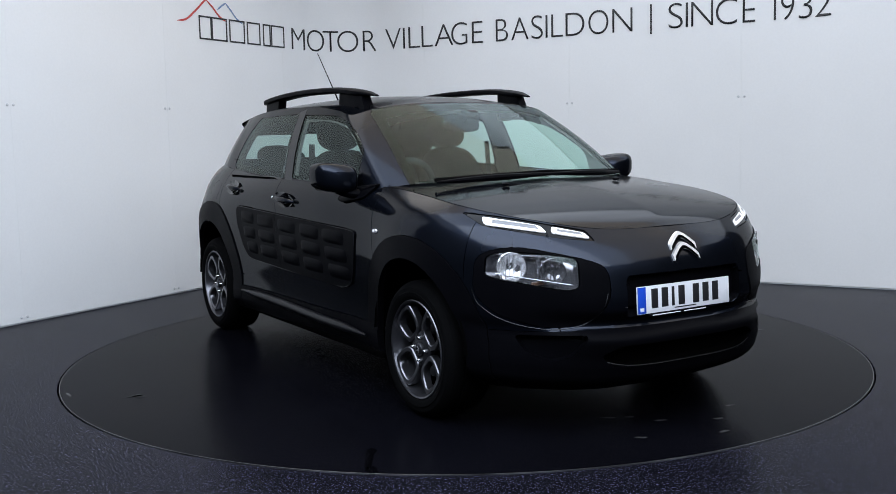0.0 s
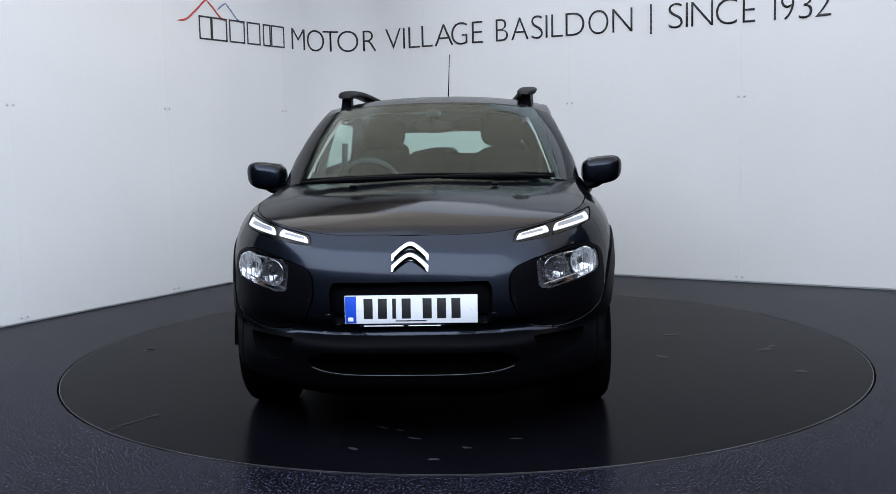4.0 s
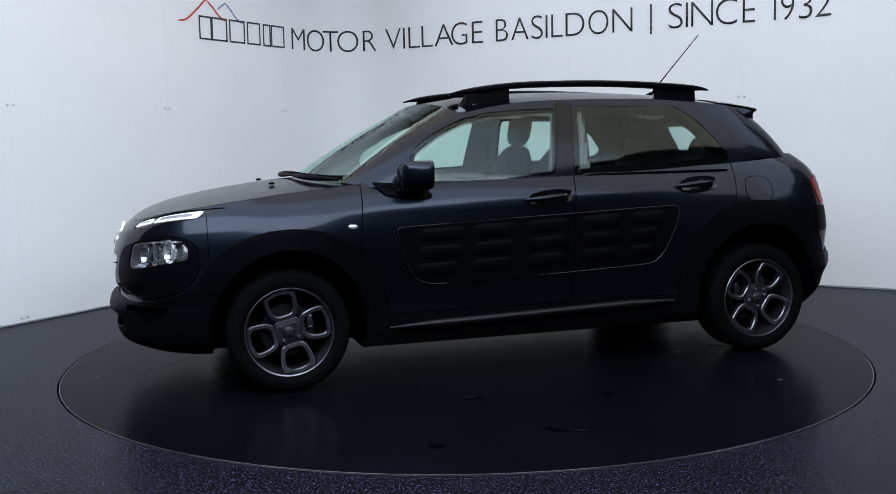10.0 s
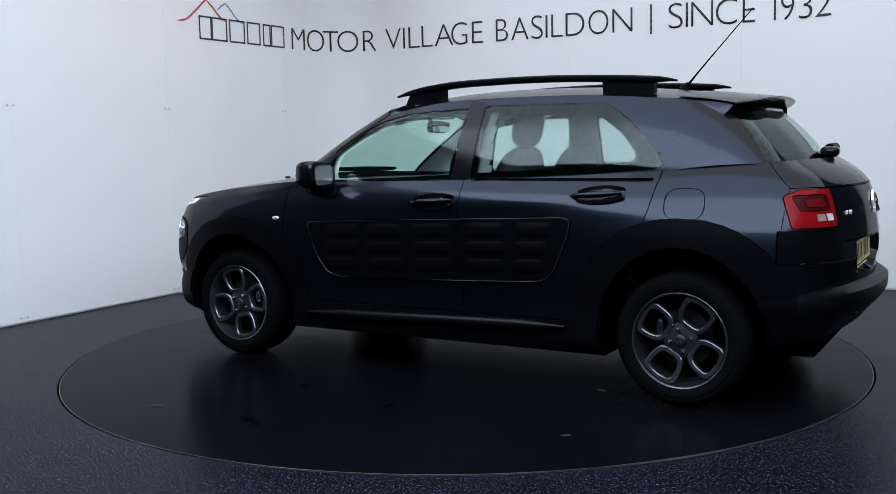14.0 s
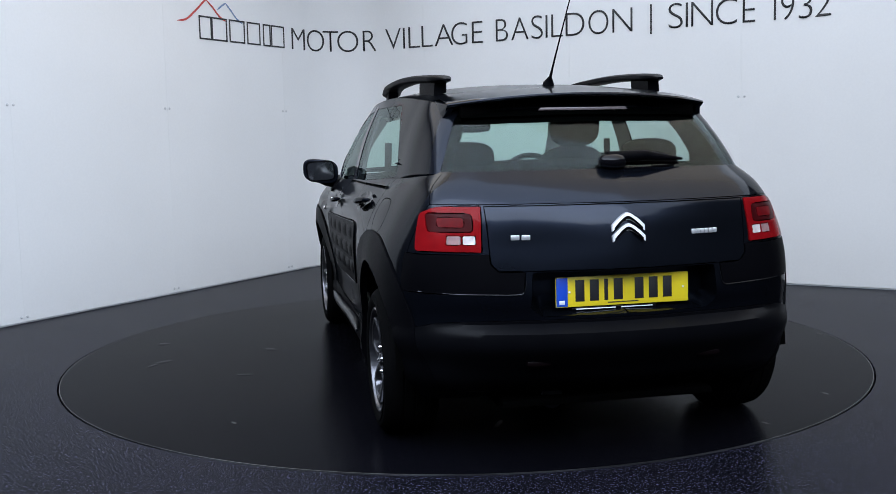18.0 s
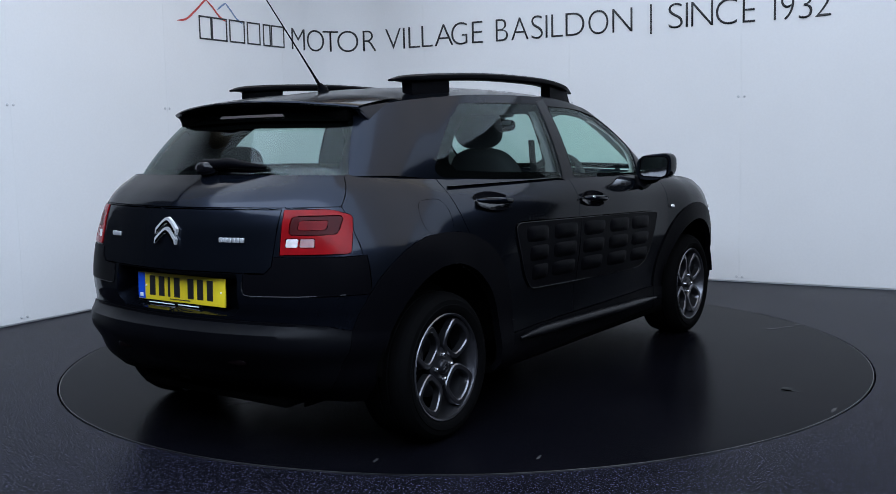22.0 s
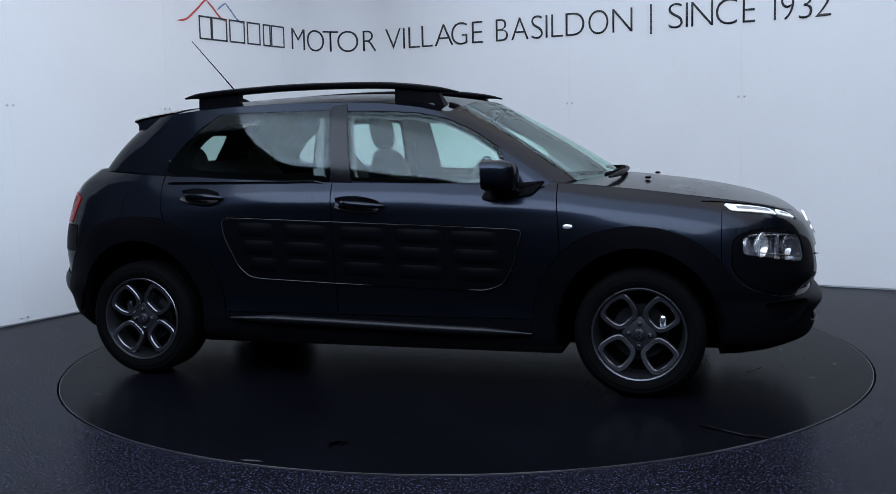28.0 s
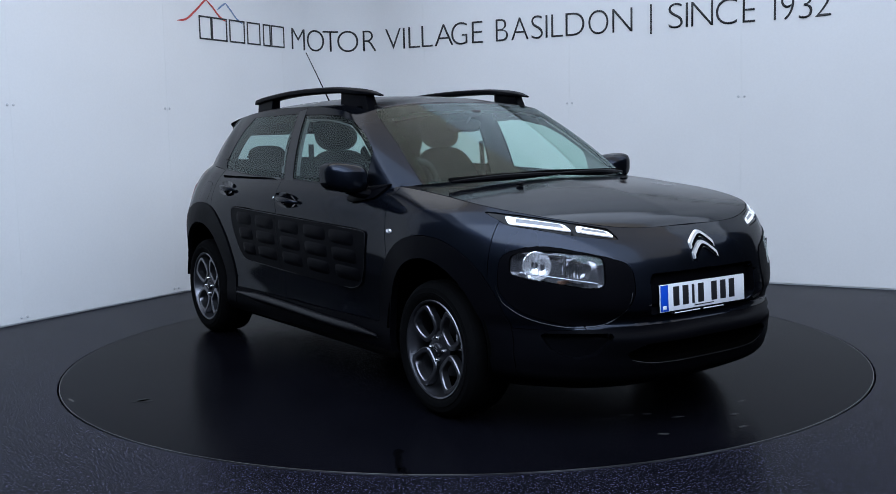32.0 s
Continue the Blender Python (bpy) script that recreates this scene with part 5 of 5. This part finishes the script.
    both("spoiler_fin", fin, PAINT, car)
    # black band and the spoiler's shade, put into one near-black block
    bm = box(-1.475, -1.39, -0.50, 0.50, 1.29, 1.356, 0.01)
    part("spoiler_shade_block", bm, VOID, car)
    # aerial
    a = tube([(-1.06, 0, 1.425), (-1.065, 0, 1.452), (-1.085, 0, 1.472)], [0.032, 0.024, 0.010], 12)
    part("aerial_base", a, PLASTIC, car)
    a = tube([(-1.08, 0, 1.462), (-1.12, 0, 1.510), (-1.20, 0, 1.60), (-1.30, 0, 1.71), (-1.405, 0, 1.826)], [0.008, 0.005, 0.0036, 0.003, 0.0025], 8)
    part("aerial", a, PLASTIC, car, "thin black roof aerial")


def build_wipers(car):
    for pts, rad in (([(1.14, -0.60, 1.018), (1.17, -0.30, 1.030), (1.16, 0.05, 1.036)], 0.011), ([(1.16, 0.02, 1.036), (1.12, 0.35, 1.030), (1.00, 0.62, 1.022)], 0.011)):
        w = new("wiper")
        w.parent = car
        q = spline([0, 1, 2], np.array(pts))(np.linspace(0, 2, 12))
        part("arm", tube([tuple(p) for p in q], [rad * (0.5 + 0.9 * math.sin(math.pi * i / 11)) for i in range(12)], 8), PLASTIC, w)
        q2 = q + np.array([-0.018, 0, 0.010])
        part("blade", tube([tuple(p) for p in q2], 0.006, 6, 1.6), RUBBER, w)
    for y in (0.33, -0.33):
        part("washer_jet", pebble(1.30, y, 1.003, 0.016, 0.018, 0.007, 2.5, 12, 6), PLASTIC, car)
    bm = grid_mesh([[(x + 0.0, y, z) for x, z in ((1.16 - 0.26 * abs(y / 0.72) ** 2.2, 1.006), (1.11 - 0.26 * abs(y / 0.72) ** 2.2, 1.000), (1.04 - 0.26 * abs(y / 0.72) ** 2.2, 1.000))] for y in np.linspace(-0.72, 0.72, 25)])
    part("scuttle", bm, PLASTIC, car, "black scuttle panel")
    w = new("rear_wiper")
    w.parent = car
    part("cover", pebble(-1.775, -0.02, 1.115, 0.045, 0.055, 0.030, 2.4, 18, 10), GLOSS, w)
    part("arm", tube([(-1.775, 0.0, 1.128), (-1.775, -0.15, 1.135), (-1.745, -0.32, 1.118)], [0.028, 0.024, 0.006], 10, 0.9), PLASTIC, w)
    part("blade", tube([(-1.76, 0.0, 1.108), (-1.75, -0.15, 1.105), (-1.72, -0.31, 1.105)], 0.009, 6), RUBBER, w)


def seat(car, x, y, rear=False):
    s = new("seat")
    s.parent = car
    part("cushion", pebble(x + 0.02, y, 0.56, 0.27, 0.25, 0.09, 3.2), FABRIC, s)
    bm = pebble(0, 0, 0.30, 0.075, 0.24, 0.32, 3.4)
    for v in bm.verts:
        v.co.x -= 0.03 * (v.co.y / 0.24) ** 2 * -1
        v.co.y *= 1 - 0.18 * max(0, (v.co.z - 0.3) / 0.32)
    part("backrest", moved(bm, pose(x - 0.22, y, 0.56, 0, -14, 0)), FABRIC, s)
    hr = pebble(0, 0, 0.72, 0.05, 0.135, 0.105, 2.8)
    part("headrest", moved(hr, pose(x - 0.22, y, 0.56, 0, -12, 0)), FABRIC, s)
    for d in (-0.045, 0.045):
        part("headrest_post", moved(tube([(0, d, 0.55), (0, d, 0.72)], 0.006, 8), pose(x - 0.22, y, 0.56, 0, -12, 0)), STEEL, s)


def build_interior(car):
    part("cabin_floor", box(-0.84, 0.86, -0.72, 0.72, 0.30, 0.34, 0.01), TRIM, car)
    part("boot_floor", box(-1.75, -0.84, -0.41, 0.41, 0.40, 0.44, 0.01), VOID, car)
    for y in (0.37, -0.37):
        seat(car, 0.02, y)
    bench = new("rear_bench")
    bench.parent = car
    part("cushion", pebble(-0.80, 0, 0.58, 0.26, 0.64, 0.10, 4), FABRIC, bench)
    bm = pebble(0, 0, 0.26, 0.07, 0.62, 0.28, 4.5, 32, 14)
    part("backrest", moved(bm, pose(-1.02, 0, 0.60, 0, -20, 0)), FABRIC, bench)
    for y in (0.42, -0.42):
        part("headrest", moved(pebble(0, 0, 0.555, 0.045, 0.13, 0.07, 2.8), pose(-1.02, y, 0.60, 0, -18, 0)), FABRIC, bench)
    part("parcel_shelf", box(-1.66, -1.20, -0.58, 0.58, 0.99, 1.01, 0.008), FABRIC, car)
    rows = []
    for y in np.linspace(-0.70, 0.70, 21):
        q = (abs(y) / 0.70) ** 2.2
        rows.append([(0.50, y, 0.62), (0.53, y, 0.86), (0.58, y, 0.935), (0.68, y, 0.962), (0.85 - 0.10 * q, y, 0.975), (1.08 - 0.20 * q, y, 0.985)])
    bm = grid_mesh(rows)
    bmesh.ops.recalc_face_normals(bm, faces=bm.faces)
    part("dashboard", bm, TRIM, car, "dark grey dashboard")
    part("instrument_hood", pebble(0.60, -0.37, 0.965, 0.06, 0.14, 0.03, 3), TRIM, car)
    st = new("steering_wheel")
    st.parent = car
    st.matrix_basis = pose(0.42, -0.37, 0.945, 0, -68, 0)
    rows = []
    for i in range(40):
        a = 2 * math.pi * i / 40
        rows.append([((0.175 + 0.017 * math.cos(b)) * math.cos(a), (0.175 + 0.017 * math.cos(b)) * math.sin(a), 0.017 * math.sin(b)) for b in np.linspace(0, 2 * math.pi, 11)])
    part("rim", grid_mesh(rows, True), TRIM, st, "dark steering wheel rim")
    part("hub", pebble(0, 0, -0.02, 0.06, 0.07, 0.03, 2.6), TRIM, st)
    for a in (90, -90, 180):
        part("spoke", moved(box(0.03, 0.17, -0.02, 0.02, -0.02, 0.0, 0.005), Matrix.Rotation(radians(a), 4, "Z")), TRIM, st)
    part("steering_column", tube([(0.44, -0.37, 0.93), (0.62, -0.37, 0.88)], 0.04, 12), TRIM, car)
    mi = new("interior_mirror")
    mi.parent = car
    part("housing", pebble(0.42, 0.0, 1.285, 0.02, 0.115, 0.036, 3.2), GLOSS, mi)
    part("glass", box(0.398, 0.4, -0.10, 0.10, 1.257, 1.313, 0.0008), CHROME, mi)
    part("stem", tube([(0.44, 0, 1.30), (0.49, 0, 1.345), (0.50, 0, 1.355)], 0.012, 8), GLOSS, mi)
    part("sensor_cover", pebble(0.50, 0, 1.350, 0.05, 0.045, 0.018, 2.6), TRIM, car)
    # headlining follows the roof
    edge = cabin_grid[:, -1, :]
    head = skin(crown_points(edge * np.array([1, 0.985, 1]), edge[:, 0], ROOF_MID(edge[:, 0]), 12, 2.4))
    for v in head.verts:
        v.co.z -= 0.028
    bmesh.ops.reverse_faces(head, faces=head.faces)
    part("headlining", mirrored(head), LINING, car, "pale grey headlining")
    # inner pillar trims and door cards
    inner = skin(cabin_grid)
    glass_l = lambda cc, n: cc.y > 0.25 and -1.36 < cc.x < 0.75
    see = rounded([(-0.33, 1.335), (-0.845, 1.325), (-0.97, 1.235), (-1.06, 1.125), (-1.00, 1.075), (-0.33, 1.055)], 0.03)
    fwd = rounded([(0.62, 1.02), (0.615, 1.12), (0.595, 1.155), (0.47, 1.235), (0.34, 1.293), (0.20, 1.322), (0.06, 1.335), (-0.135, 1.338), (-0.085, 1.035), (0.25, 1.02)], 0.02, 2)
    carve(inner, 99, [("side", fwd)], glass_l)
    carve(inner, 99, [("side", see)], glass_l)
    carve(inner, 99, [("front", [(-0.5, 0.985), (0.625, 1.0), (0.60, 1.10), (0.55, 1.24), (0.50, 1.345), (0.35, 1.372), (-0.5, 1.385)])], lambda cc, n: cc.x > 0.38 and n.x > 0.3)
    carve(inner, 99, [("front", [(-0.5, 1.105), (0.575, 1.11), (0.565, 1.13), (0.53, 1.23), (0.49, 1.285), (-0.5, 1.30)])], lambda cc, n: cc.x < -1.35 and n.x < -0.25)
    bmesh.ops.delete(inner, geom=[f for f in inner.faces if f.material_index == 99], context="FACES")
    inner.normal_update()
    for v, n in [(v, v.normal.copy()) for v in inner.verts]:
        v.co -= n * 0.026
        v.co.y = max(v.co.y, 0) if v.co.y > 0.02 else 0
    bmesh.ops.reverse_faces(inner, faces=inner.faces)
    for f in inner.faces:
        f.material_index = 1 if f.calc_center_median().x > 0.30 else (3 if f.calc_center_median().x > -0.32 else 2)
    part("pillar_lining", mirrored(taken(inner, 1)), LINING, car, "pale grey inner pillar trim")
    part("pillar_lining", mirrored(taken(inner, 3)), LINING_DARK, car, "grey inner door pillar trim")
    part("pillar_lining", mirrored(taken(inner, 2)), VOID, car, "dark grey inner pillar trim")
    inner.free()
    rows = []
    for x in np.linspace(0.80, -1.15, 24):
        y = side_y(x, 0.98) - 0.06
        low = 0.42 if x > -0.84 else 0.80
        rows.append([(x, y - 0.03, low), (x, y - 0.02, max(0.75, low + 0.04)), (x, y - 0.015, 0.93), (x, y + 0.01, 0.985 + (0.035 if x < -0.3 else 0.015)), (x, y + 0.045, 0.99 + (0.03 if x < -0.3 else 0.01))])
    bm = grid_mesh(rows)
    bmesh.ops.recalc_face_normals(bm, faces=bm.faces)
    both("door_card", bm, TRIM, car, "dark grey door lining")
    for sg in (1, -1):
        part("seat_belt", tube([(-0.22, sg * 0.60, 1.20), (-0.20, sg * 0.615, 0.8), (-0.15, sg * 0.60, 0.5)], 0.018, 6, 0.2), FABRIC, car)
        part("grab_handle", tube([(0.15, sg * 0.575, 1.345), (0.10, sg * 0.55, 1.325), (0.0, sg * 0.55, 1.325), (-0.05, sg * 0.575, 1.35)], 0.009, 8), LINING, car)


car = tagged(new("car"), "black five-door crossover car with roof bars and matt black side panels", "car")
skin_parts = build_body(car)
cabin_grid = build_cabin(car)
for wx, wy, wt in ((WHEEL_X, WHEEL_YF, 14), (-WHEEL_X, WHEEL_YR, 58), (WHEEL_X, -WHEEL_YF, 42), (-WHEEL_X, -WHEEL_YR, 48)):
    build_wheel(car, wx, wy, wt)
build_underside(car)
build_lamps(car)
build_badges(car)
build_plate(car, True)
build_plate(car, False)
build_sides(car)
build_mirrors(car)
build_roof(car)
build_wipers(car)
build_interior(car)

# ---- lettering on the wall ----
LETTERS = [("M", -0.573, -0.379), ("O", -0.349, -0.152), ("T", -0.164, -0.007), ("O", -0.018, 0.189), ("R", 0.235, 0.372), ("V", 0.483, 0.660), ("I", 0.685, 0.703), ("L", 0.745, 0.873),
           ("L", 0.892, 1.012), ("A", 1.037, 1.235), ("G", 1.217, 1.387), ("E", 1.436, 1.549), ("B", 1.684, 1.806), ("A", 1.840, 2.011), ("S", 2.039, 2.150), ("I", 2.178, 2.196), ("L", 2.233, 2.342),
           ("D", 2.369, 2.545), ("O", 2.582, 2.764), ("N", 2.800, 2.978), ("S", 3.289, 3.409), ("I", 3.434, 3.452), ("N", 3.480, 3.658), ("C", 3.681, 3.850), ("E", 3.895, 3.993),
           ("1", 4.100, 4.168), ("9", 4.190, 4.289), ("3", 4.323, 4.424), ("2", 4.445, 4.561)]
NAME_BARS = [(-1.789, -1.640), (-1.640, -1.451), (-1.423, -1.225), (-1.195, -1.019), (-0.980, -0.877), (-0.869, -0.682)]
BASE_Z, CAP_Z = 2.092, 2.288


def on_wall(bm):
    """Lays a flat shape (x along the wall, y up, z proud of it) on the wall."""
    for v in bm.verts:
        p = wall_at(v.co.x, 0.0015 + v.co.z)
        v.co = Vector((p.x, p.y, v.co.y))
    return bm


def glyph(ch, s0, s1):
    cu = bpy.data.curves.new("glyph", "FONT")
    cu.body, cu.size, cu.offset, cu.resolution_u = ch, 1.0, -0.0185, 6
    ob = new("glyph", cu)
    bpy.context.view_layer.update()
    me = bpy.data.meshes.new_from_object(ob.evaluated_get(bpy.context.evaluated_depsgraph_get()))
    bpy.data.objects.remove(ob)
    bpy.data.curves.remove(cu)
    bm = bmesh.new()
    bm.from_mesh(me)
    bpy.data.meshes.remove(me)
    xs, ys = [v.co.x for v in bm.verts], [v.co.y for v in bm.verts]
    over = 0.004 if ch in "OCGS93" else 0.0
    for v in bm.verts:
        v.co.x = s0 + (v.co.x - min(xs)) / max(1e-6, max(xs) - min(xs)) * (s1 - s0)
        v.co.y = BASE_Z - over + (v.co.y - min(ys)) / (max(ys) - min(ys)) * (CAP_Z - BASE_Z + 2 * over)
        v.co.z = 0
    r = bmesh.ops.extrude_face_region(bm, geom=bm.faces[:])
    for v in r["geom"]:
        if isinstance(v, bmesh.types.BMVert):
            v.co.z = 0.003
    bmesh.ops.recalc_face_normals(bm, faces=bm.faces)
    return on_wall(bm)


def stroke(points, width, n=24):
    """A flat stroke on the wall through points of (s, z)."""
    q = spline(range(len(points)), np.array(points, float))(np.linspace(0, len(points) - 1, n))
    d = np.gradient(q, axis=0)
    d /= np.linalg.norm(d, axis=1)[:, None]
    nn = np.stack([-d[:, 1], d[:, 0]], 1)
    rows = []
    for i, (p, k) in enumerate(zip(q, nn)):
        w = width * min(1, 0.25 + i / 4, 0.25 + (n - 1 - i) / 4) / 2
        a, b = p + k * w, p - k * w
        rows.append([(a[0], a[1], 0), (a[0], a[1], 0.002), (b[0], b[1], 0.002), (b[0], b[1], 0)])
    bm = grid_mesh(rows)
    bmesh.ops.recalc_face_normals(bm, faces=bm.faces)
    return on_wall(bm)


def build_sign():
    sign = tagged(new("wall_lettering"), "thin black lettering and a small coloured mark on the white wall", "sign")
    for ch, a, b in LETTERS:
        bm = on_wall(box(4.136, 4.152, BASE_Z, CAP_Z, 0, 0.003)) if ch == "1" else glyph(ch, a, b)
        part("letter", bm, INK, sign, smooth=False)
    part("divider", on_wall(box(3.133, 3.147, 2.055, 2.30, 0, 0.003)), INK, sign, smooth=False)
    t = 0.013
    for a, b in NAME_BARS:
        bm = box(a, b, BASE_Z, BASE_Z + t, 0, 0.003)
        for q in ((a, b, CAP_Z - t, CAP_Z), (a, a + t, BASE_Z + t, CAP_Z - t), (b - t, b, BASE_Z + t, CAP_Z - t)):
            add(bm, box(*q, 0, 0.003))
        part("name_bar", on_wall(bm), INK, sign, "plain outlined bar", smooth=False)
    red = material("red_wall_mark", (0.50, 0.06, 0.05), 0.5, stain=0.05)
    blue = material("blue_grey_wall_mark", (0.16, 0.24, 0.42), 0.5, stain=0.05)
    sand = material("yellow_wall_mark", (0.62, 0.52, 0.12), 0.5, stain=0.05)
    part("mark_stroke", stroke([(-2.04, 2.222), (-1.93, 2.245), (-1.80, 2.34), (-1.71, 2.415), (-1.68, 2.42)], 0.016), red, sign, "red stroke")
    part("mark_stroke", stroke([(-1.69, 2.42), (-1.62, 2.37), (-1.54, 2.30), (-1.46, 2.265)], 0.015), red, sign, "red stroke")
    part("mark_stroke", stroke([(-1.56, 2.355), (-1.50, 2.395), (-1.455, 2.42)], 0.014), blue, sign, "blue-grey stroke")
    part("mark_stroke", stroke([(-1.46, 2.42), (-1.40, 2.37), (-1.33, 2.305), (-1.25, 2.262)], 0.013), blue, sign, "blue-grey stroke")
    part("mark_stroke", stroke([(-1.64, 2.44), (-1.59, 2.475), (-1.55, 2.445), (-1.51, 2.47)], 0.012), sand, sign, "yellow stroke")


build_sign()


def motions():
    walk(car, [(t, pose(0, 0, 0, 0, 0, a) @ CAR_AT) for t, a in TURN])
    walk(turntable, [(t, pose(0, 0, 0, 0, 0, a)) for t, a in TURN])


motions()
